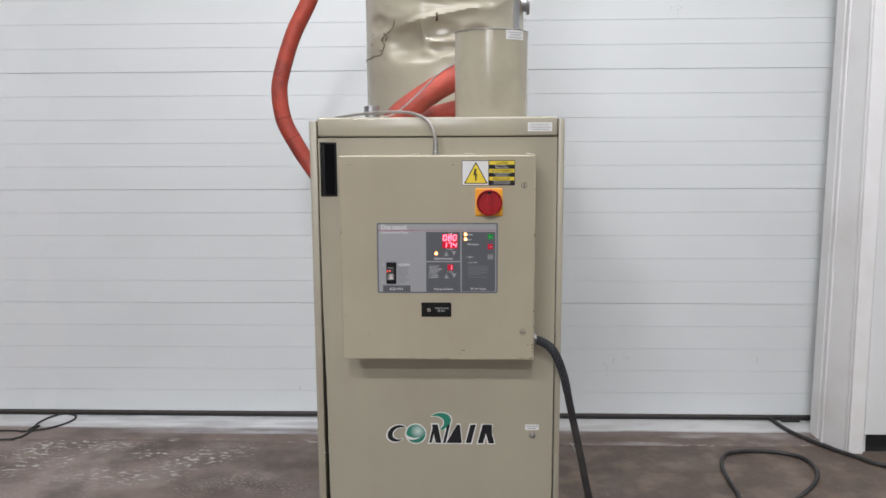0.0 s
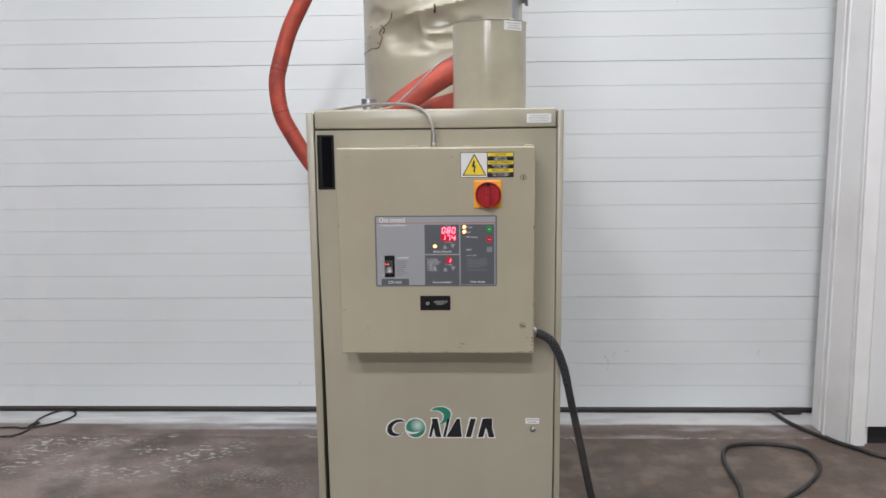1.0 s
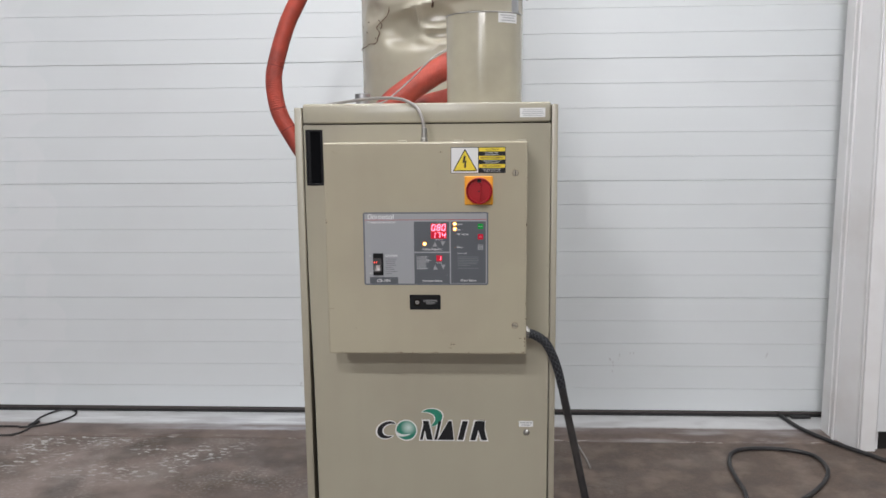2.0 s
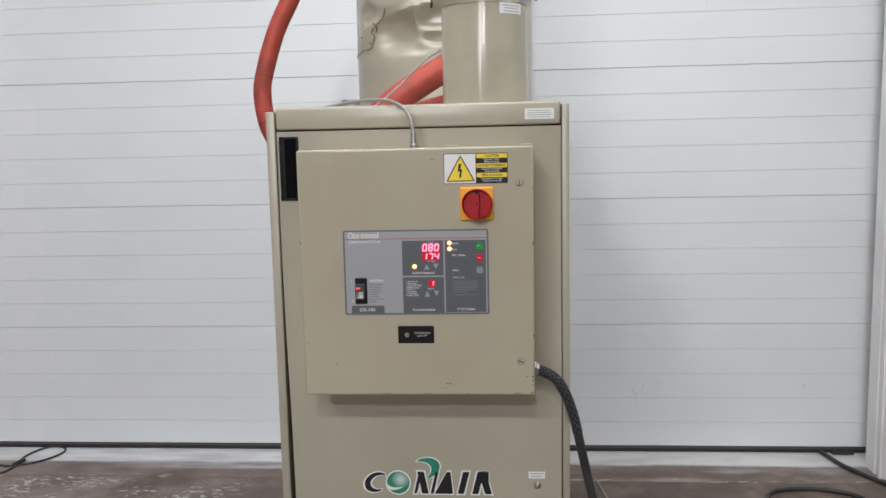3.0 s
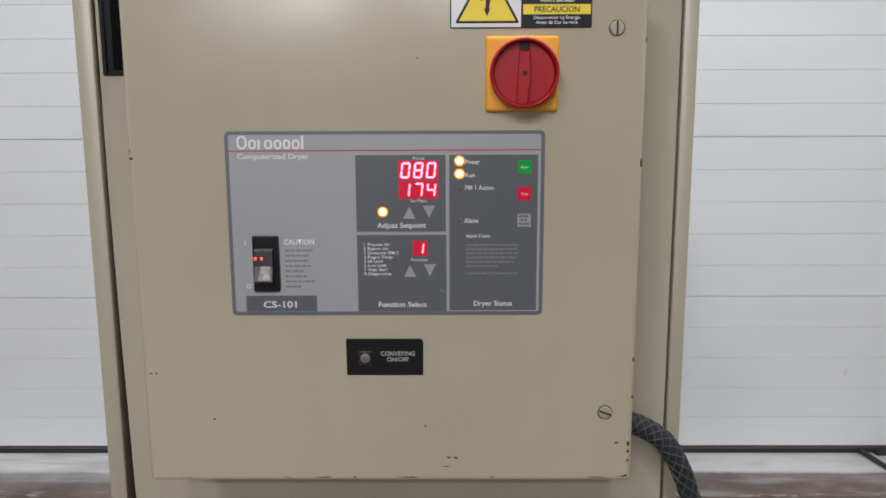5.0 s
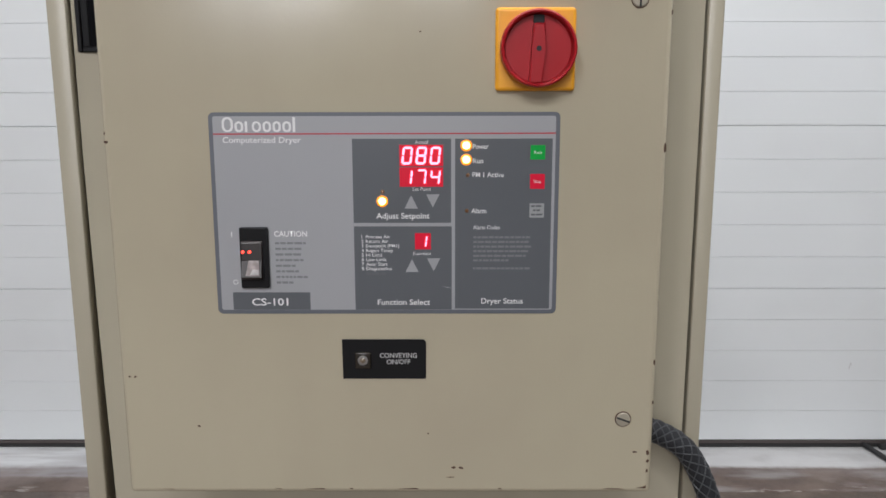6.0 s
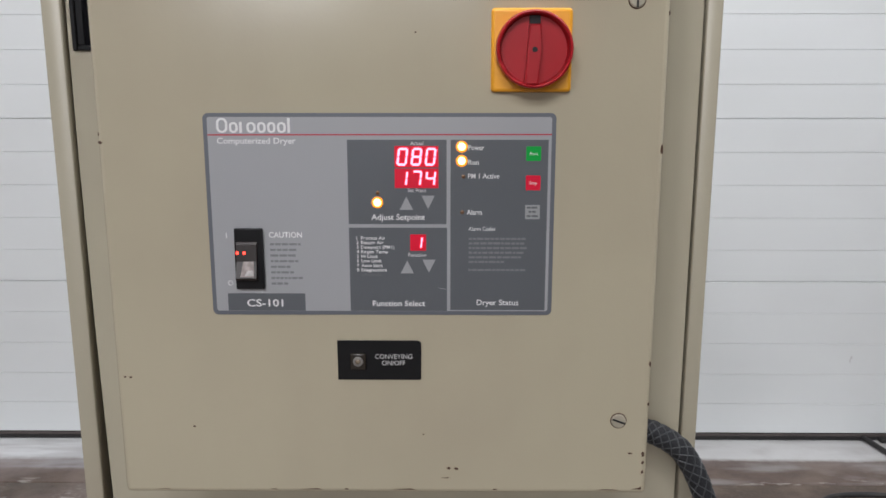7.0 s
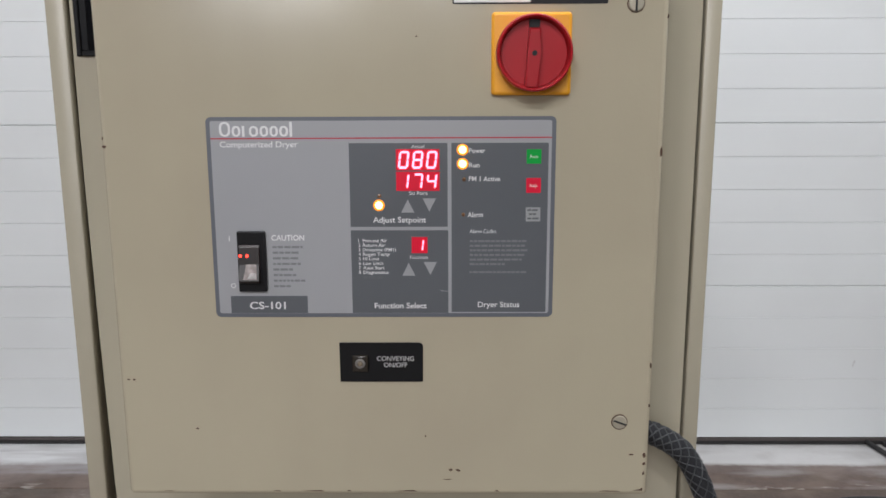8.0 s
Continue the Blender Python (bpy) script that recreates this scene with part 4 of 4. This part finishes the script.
for x0, x1, z0, z1, text_ in ((0.0180, 0.0545, 1.2866, 1.3043, "080"), (0.0180, 0.0545, 1.2694, 1.2856, "174"), (0.0305, 0.0440, 1.2160, 1.2300, "1")):
    win = part("display_window", plate([(x0, z0), (x1, z0), (x1, z1), (x0, z1)], Y3, 0.0003), window_red, pan, "dark red display window with lit digits", False)
    for i, ch in enumerate(text_):
        left = x0 + 0.0024 + 0.0117 * i if len(text_) > 1 else x0 + 0.0022
        for bar in digit(ch, left, z0 + 0.0024, 0.0068, z1 - z0 - 0.0048):
            part("digit_segment", bar, digit_glow, win, "", False)
for cx, cz, lit in ((0.0032, 1.2572, 1), (0.0738, 1.3037, 1), (0.0738, 1.2920, 1), (0.0752, 1.2790, 0), (0.0745, 1.2490, 0), (0.0036, 1.2652, 0)):
    r = 0.0035 if lit else 0.0017
    # an added glowing ring imitates the halo round each lit lamp
    if lit:
        part("glow_ring", turned([(0.0049, 0), (0.0046, 0.0005), (0.003, 0.0007)], 20, (cx, Y3 + 0.0002, cz), TO_FRONT), amber_halo, pan, "amber glow ring round the lamp")
    part("lamp", turned([(r, 0), (r * 0.9, 0.0008), (r * 0.55, 0.0016), (r * 0.1, 0.0019)], 20, (cx, Y3 + 0.0002, cz), TO_FRONT), amber_glow if lit else amber_dark, pan, "lit amber lamp" if lit else "")
rk = part("rocker_switch", box(-0.1180, -0.0938, PY - 0.0045, PY, 1.1830, 1.2355, 0.0012), plastic_black, pan, "black rocker switch with a red-lit smoked rocker")


def rocker():
    bm = bmesh.new()
    prof = [(1.1920, -0.0105), (1.1935, -0.0112), (1.2080, -0.0075), (1.2225, -0.0062), (1.2240, -0.0052), (1.2240, -0.004), (1.1920, -0.004)]
    rows = [[bm.verts.new((x, PY + d, z)) for z, d in prof] for x in (-0.1163, -0.0986)]
    k = len(prof)
    for i in range(k):
        bm.faces.new((rows[0][i], rows[0][(i + 1) % k], rows[1][(i + 1) % k], rows[1][i]))
    bm.faces.new(rows[0])
    bm.faces.new(rows[1][::-1])
    bmesh.ops.bevel(bm, geom=bm.edges[:], offset=0.0005, segments=1, affect="EDGES")
    return bm


def lens_face(x0, x1, z0, z1, lift):
    """A thin pale plate lying on the rocker's lower slope."""
    at = lambda z: PY - 0.0112 + (z - 1.1935) * (0.0037 / 0.0145) - lift
    bm = plate([(x0, z0), (x1, z0), (x1 - 0.0006, z1), (x0 + 0.0022, z1)], 0.0, 0.0003)
    for v in bm.verts:
        v.co.y += at(v.co.z)
    return bm


part("rocker", rocker(), smoke_lens, rk, "smoked translucent rocker")
# cloudy plastic, its grey reflection put into the plates' pale colour
part("rocker_window", lens_face(-0.1122, -0.1006, 1.1950, 1.2078, 0.0005), clear_lens, rk, "cloudy clear part of the rocker with a painted reflection", False)
part("rocker_window", lens_face(-0.1085, -0.1010, 1.1962, 1.2005, 0.0009), glint_grey, rk, "", False)
for cx in (-0.1148, -0.1090):
    part("neon", turned([(0.0013, 0), (0.0012, 0.0010), (0.0003, 0.0013)], 12, (cx, PY - 0.0066, 1.2150), TO_FRONT), neon_glow, rk, "glowing red neon")
part("scratch", plate([(0.0535, 1.1842), (0.0565, 1.1828), (0.0610, 1.1822), (0.0610, 1.1826), (0.0565, 1.1832)], Y3, 0.0001), ink_grey, pan, smooth=False)

# ---- things on and behind the cabinet ----
TOP = 1.584
can = thing("filter_canister", (0.1425, 2.35, TOP), "beige enamelled cylindrical filter canister on the cabinet", "canister")
part("shell", turned([(0.1000, 0), (0.1000, 0.228)], 96, (0.1425, 2.35, TOP)), beige_old, can)
part("lid", turned([(0.0985, 0.2284), (0.1008, 0.2284), (0.1014, 0.2298), (0.1008, 0.2314), (0.094, 0.2328), (0.01, 0.2338)], 96, (0.1425, 2.35, TOP)), steel, can, "thin steel lid rim with chipped paint")
a0 = radians(-62)


def wrapped(cx, cy, r, ang0, ang1, z0, z1, thick, n=10):
    bm = bmesh.new()
    rows = []
    for rr in (r, r + thick):
        rows.append([[bm.verts.new((cx + rr * math.cos(ang0 + (ang1 - ang0) * i / n), cy + rr * math.sin(ang0 + (ang1 - ang0) * i / n), z)) for i in range(n + 1)] for z in (z0, z1)])
    for i in range(n):
        bm.faces.new((rows[1][0][i], rows[1][0][i + 1], rows[1][1][i + 1], rows[1][1][i]))
    bm.faces.new(rows[1][0] + rows[0][0][::-1])
    bm.faces.new(rows[1][1] + rows[0][1][::-1])
    bm.faces.new((rows[1][0][0], rows[1][1][0], rows[0][1][0], rows[0][0][0]))
    bm.faces.new((rows[1][0][n], rows[1][1][n], rows[0][1][n], rows[0][0][n]))
    return bm


cl = part("canister_label", wrapped(0.1425, 2.35, 0.1003, radians(-69), radians(-34), 1.788, 1.812, 0.0005), sticker_white, can, "white printed label on the canister")
part("label_print", joined(*[wrapped(0.1425, 2.35, 0.1009, radians(a), radians(b), z, z + 0.0028, 0.0002, 6) for a, b, z in ((-66, -37, 1.8045), (-62, -40, 1.7985), (-64, -38, 1.7920))]), ink_worn, cl)

DX, DY, DR = -0.014, 3.25, 0.300
hop = thing("drying_hopper", (DX, DY, 0), "tall dented beige sheet-metal hopper with a torn seam", "hopper")


def dent(u, z):
    """Depth of the crushed band: u metres round the front, z up."""
    d = 0.0
    for cu, cz, ru, rz, dep in ((-0.140, 1.863, 0.078, 0.056, 0.036), (-0.002, 1.897, 0.060, 0.030, 0.030), (0.010, 1.838, 0.058, 0.021, 0.026), (0.13, 1.87, 0.07, 0.04, 0.024), (-0.06, 1.806, 0.05, 0.016, 0.008), (-0.27, 1.93, 0.05, 0.03, 0.010), (0.02, 1.99, 0.10, 0.022, 0.010)):
        q = ((u - cu) / ru) ** 2 + ((z - cz) / rz) ** 2
        d += dep * math.exp(-q ** 2)
    crest = 1.935 + 0.22 * (u + 0.07)
    d -= 0.011 * math.exp(-((z - crest) / 0.011) ** 2) * math.exp(-((u + 0.04) / 0.17) ** 4)
    d -= 0.012 * math.exp(-((u + 0.068) / 0.010) ** 2) * math.exp(-((z - 1.90) / 0.045) ** 4)
    band = 1 / (1 + math.exp(-(z - 1.785) / 0.012)) * (1 / (1 + math.exp((z - 2.06) / 0.03)))
    band *= max(0.0, min(1.0, (0.43 - abs(u)) / 0.12))
    fold = noise.noise(Vector((u * 5, z * 10, 2.3)))
    ridge = (1 - abs(noise.noise(Vector((u * 4.2 + 1.2, z * 9, 8.7))))) ** 5
    d += band * (0.007 * abs(fold) - 0.007 * ridge + 0.0015 * noise.noise(Vector((u * 18, z * 34, 5.1))))
    return d


def hopper_shell():
    bm = bmesh.new()
    n = 240
    zs = [0.25, 0.8, 1.4, 1.6] + [1.62 + 0.0075 * i for i in range(62)] + [2.15, 2.3, 2.5]
    rows = []
    for z in zs:
        row = []
        for i in range(n):
            a = math.tau * i / n
            u = math.asin(max(-1, min(1, math.cos(a)))) * DR
            r = DR - (dent(u, z) if math.sin(a) < 0.2 else dent(u, z) * 0.3)
            row.append(bm.verts.new((DX + r * math.cos(a), DY + r * math.sin(a), z)))
        rows.append(row)
    for a, c in zip(rows, rows[1:]):
        for i in range(n):
            bm.faces.new((a[i], a[(i + 1) % n], c[(i + 1) % n], c[i]))
    bm.faces.new(rows[0][::-1])
    bm.faces.new(rows[-1])
    return bm


shell = part("shell", hopper_shell(), beige_worn, hop, "crumpled beige sheet-metal shell")
part("cone", turned([(0.06, 0.0), (0.06, 0.06), (0.298, 0.252)], 64, (DX, DY, 0)), beige, hop)


def on_shell(u, z, out=0.001):
    a = -math.pi / 2 + u / DR
    r = DR - dent(math.asin(max(-1, min(1, math.cos(a)))) * DR, z) + out
    return (DX + r * math.cos(a), DY + r * math.sin(a), z)


random.seed(3)
tear = [(-0.42, 1.812), (-0.33, 1.820), (-0.262, 1.824), (-0.250, 1.840), (-0.238, 1.855), (-0.250, 1.878), (-0.220, 1.897), (-0.190, 1.92), (-0.174, 1.955)]
tear = [(u + random.uniform(-0.006, 0.006), z + random.uniform(-0.003, 0.003)) for a, b in zip(tear, tear[1:]) for u, z in (a, ((a[0] + b[0]) / 2, (a[1] + b[1]) / 2))]
part("torn_seam", tube([on_shell(u, z) for u, z in tear], 0.0028, 8, 6, lambda i: 0.3 + 1.5 * abs(noise.noise(Vector((i * 0.37, 0, 0))))), rust_brown, hop, "dark rusty torn seam")
part("torn_seam", tube([on_shell(u, z) for u, z in ((-0.235, 1.90), (-0.225, 1.885), (-0.232, 1.87))], 0.002, 6, 6), chip_shade_brown, hop)
part("rust_spot", tube([on_shell(u, z) for u, z in ((-0.018, 1.955), (-0.016, 1.940), (-0.019, 1.93))], 0.004, 5, 6), chip_shade_brown, hop)
for u, z in ((-0.36, 1.89), (-0.30, 1.90), (-0.31, 1.865), (-0.36, 1.845), (-0.26, 1.84)):
    part("rivet", turned([(0.0035, 0), (0.002, 0.0016), (0.0004, 0.002)], 10, on_shell(u, z, 0), pose(0, 0, 0, 90, 0, math.degrees(u / DR))), chip_shade_brown, hop)
part("outlet_stub", turned([(0.032, 0), (0.032, 0.035), (0.042, 0.037), (0.042, 0.045), (0.030, 0.046)], 40, (DX + 0.272, DY - 0.06, 2.022), pose(0, 0, 0, 0, 90, 0)), galvanised, hop, "short galvanised outlet stub")
part("duct_tape", wrapped(DX, DY, DR - 0.001, radians(-32), radians(-22), 1.90, 2.10, 0.0025), galvanised, hop, "silvery duct tape strip")

ribbed = lambda i: 1.0 + (0.028 if i % 2 else -0.022) + 0.02 * noise.noise(Vector((i * 0.05, 1.7, 0)))
faint_rib = lambda i: 1.0 + (0.014 if i % 2 else -0.011) + 0.02 * noise.noise(Vector((i * 0.05, 4.2, 0)))
h1 = thing("red_hose", (-0.6, 3.2, 1.4), "long ribbed red silicone hose hanging behind the cabinet", "hose")
part("hose", tube([(-0.06, 3.28, 2.45), (-0.32, 3.24, 2.30), (-0.47, 3.2, 2.15), (-0.530, 3.2, 2.03), (-0.592, 3.2, 1.91), (-0.636, 3.2, 1.78), (-0.650, 3.2, 1.70), (-0.636, 3.2, 1.595), (-0.596, 3.2, 1.513), (-0.545, 3.2, 1.43), (-0.46, 3.17, 1.33), (-0.35, 3.1, 1.24), (-0.2, 3.05, 1.15), (-0.05, 2.99, 1.08)], 0.031, 26, 18, ribbed), hose_red, h1)
hose_dark = surface("grimy_red_hose", (0.20, 0.035, 0.03), 0.65, 0, 0.2, 20)
line = sampled([(-0.530, 3.2, 2.03), (-0.592, 3.2, 1.91), (-0.636, 3.2, 1.78), (-0.650, 3.2, 1.70), (-0.636, 3.2, 1.595), (-0.596, 3.2, 1.513), (-0.545, 3.2, 1.43)], 12)
for k in (26, 47, 58):
    part("seam_band", tube([line[k], line[k] * 0.8 + line[k + 1] * 0.2, line[k] * 0.6 + line[k + 1] * 0.4], 0.0320, 2, 18), hose_dark, h1, "grimy seam round the hose")
h2 = thing("red_hose", (0, 2.6, TOP), "thick ribbed red hose behind the canister", "hose")
part("hose", tube([(0.22, 2.62, 1.80), (0.10, 2.62, 1.745), (0.0, 2.60, 1.69), (-0.07, 2.58, 1.645), (-0.13, 2.57, 1.60), (-0.17, 2.57, 1.55)], 0.037, 26, 18, faint_rib), hose_red, h2)
h3 = thing("red_hose", (0.05, 2.7, TOP), "short red hose low behind the canister", "hose")
part("hose", tube([(0.22, 2.66, 1.645), (0.12, 2.67, 1.635), (0.03, 2.68, 1.615), (-0.06, 2.69, 1.59), (-0.1, 2.69, 1.56)], 0.030, 26, 18, faint_rib), hose_red, h3)
nip = thing("pipe_nipple", (-0.212, 2.52, TOP), "short dull steel pipe nipple on the cabinet top", "pipe fitting")
part("barrel", turned([(0.020, -0.01), (0.020, 0.022), (0.0225, 0.024), (0.0225, 0.040), (0.018, 0.041), (0.018, 0.03)], 32, (-0.212, 2.52, TOP)), galvanised, nip)
cond = thing("steel_conduit", (0, 2.06, 1.49), "thin flexible braided steel conduit from the control box", "conduit")
part("braid", tube([(0.001, 2.06, 1.49), (0.000, 2.06, 1.525), (-0.005, 2.063, 1.550), (-0.022, 2.08, 1.576), (-0.062, 2.12, 1.594), (-0.125, 2.19, 1.599), (-0.20, 2.28, 1.597), (-0.26, 2.36, 1.593), (-0.31, 2.45, 1.590)], 0.0039, 14, 12, lambda i: 1.0 + 0.05 * (i % 2)), grey_cable, cond)
part("ferrule", turned([(0.0085, 0), (0.0085, 0.010), (0.0068, 0.012), (0.0062, 0.035), (0.005, 0.036)], 20, (0.001, 2.06, 1.4895)), steel, cond, "tapered steel ferrule")
wire = thing("thin_cable", (0, 2.5, TOP), "thin pale cable looped over the red hose", "cable")
part("strand", tube([(0.10, 2.55, 1.78), (0.05, 2.50, 1.752), (-0.005, 2.45, 1.715), (-0.07, 2.42, 1.65), (-0.13, 2.40, 1.600), (-0.17, 2.38, 1.589)], 0.0023, 12, 8), grey_cable, wire)

# ---- cables ----
feed = thing("power_cable", (0.3, 2.06, 0), "thick black power cable with a braided strain-relief sleeve", "cable")
SLEEVE = [(0.243, 2.06, 1.029), (0.263, 2.058, 1.0245), (0.288, 2.057, 1.008), (0.3065, 2.057, 0.977), (0.3215, 2.058, 0.935), (0.3315, 2.059, 0.893)]
LINE = SLEEVE + [(0.338, 2.06, 0.862)]
part("cable", tube(LINE + [(0.3515, 2.063, 0.80), (0.367, 2.066, 0.73), (0.395, 2.07, 0.60), (0.44, 2.08, 0.42), (0.49, 2.1, 0.2), (0.53, 2.14, 0.07), (0.60, 2.24, 0.016), (0.75, 2.42, 0.0135), (1.0, 2.5, 0.0135)], 0.0096, 12, 16), cable_black, feed)
part("sleeve", tube(SLEEVE, 0.0110, 10, 18, lambda i: 1.0 - 0.0022 * i), sleeve_grey, feed, "dark braided mesh sleeve")
part("gland", turned([(0.017, 0), (0.017, 0.006), (0.0135, 0.008), (0.0135, 0.012)], 6, (0.2385, 2.06, 1.030), pose(0, 0, 0, 0, 100, 0)), steel, feed, "steel cable gland")
for turn_, start in [(1, k) for k in range(6)] + [(-1, k) for k in range(6)]:
    pts = []
    fr = carried_frames(sampled(SLEEVE, 10))
    for i, (q, u, v) in enumerate(fr):
        a = start * math.pi / 3 + turn_ * i * 0.30
        pts.append(q + (u * math.cos(a) + v * math.sin(a)) * 0.0111 * (1.0 - 0.0022 * i))
    part("strand", tube(pts, 0.0007, 2, 5), strand_grey, feed)
loop = thing("floor_cable", (1.45, 3.6, 0), "black rubber cable looped on the concrete floor", "cable")
part("strand", tube([(1.02, 2.85, 0.012), (1.12, 3.05, 0.012), (1.218, 3.321, 0.012), (1.232, 3.498, 0.012), (1.248, 3.650, 0.012), (1.300, 3.776, 0.012), (1.389, 3.825, 0.012), (1.549, 3.822, 0.012), (1.657, 3.757, 0.012), (1.669, 3.641, 0.012), (1.631, 3.531, 0.012), (1.539, 3.404, 0.012), (1.40, 3.27, 0.012), (1.25, 3.16, 0.012), (1.05, 3.02, 0.012)], 0.0092, 10, 10), cable_black, loop)
run = thing("floor_cable", (1.85, 4.0, 0), "black cable running out under the overhead door", "cable")
part("strand", tube([(1.64, 4.44, 0.013), (1.693, 4.276, 0.013), (1.726, 4.104, 0.013), (1.792, 3.954, 0.013), (1.856, 3.848, 0.013), (1.922, 3.761, 0.013), (2.001, 3.672, 0.013), (2.3, 3.52, 0.013), (3.0, 3.4, 0.013)], 0.0100, 10, 10), cable_black, run)
left = thing("floor_cable", (-2.25, 4.1, 0), "thin black cable in a loose loop by the door", "cable")
part("strand", tube([(-3.1, 3.95, 0.007), (-2.382, 4.023, 0.007), (-2.257, 4.016, 0.007), (-2.169, 4.048, 0.007), (-2.108, 4.106, 0.007), (-2.076, 4.181, 0.007), (-2.087, 4.242, 0.007), (-2.133, 4.277, 0.007), (-2.187, 4.277, 0.007), (-2.228, 4.215, 0.007), (-2.241, 4.130, 0.007), (-2.216, 4.024, 0.007), (-2.224, 3.946, 0.007), (-2.260, 3.908, 0.007), (-2.309, 3.900, 0.007), (-3.0, 3.80, 0.007)], 0.0050, 12, 8), cable_black, left)
part("tie", tube([(-2.231, 4.026, 0.011), (-2.219, 4.056, 0.012), (-2.207, 4.086, 0.011)], 0.009, 4, 8, lambda i: 0.7 + 0.12 * (4 - abs(i - 4))), cable_black, left)
twig = thing("thin_cable", (0.62, 3.7, 0), "thin pale wire on the floor behind the cabinet", "wire")
part("strand", tube([(0.585, 3.93, 0.004), (0.597, 3.83, 0.004), (0.612, 3.70, 0.004), (0.618, 3.60, 0.004)], 0.004, 8, 6), grey_cable, twig)
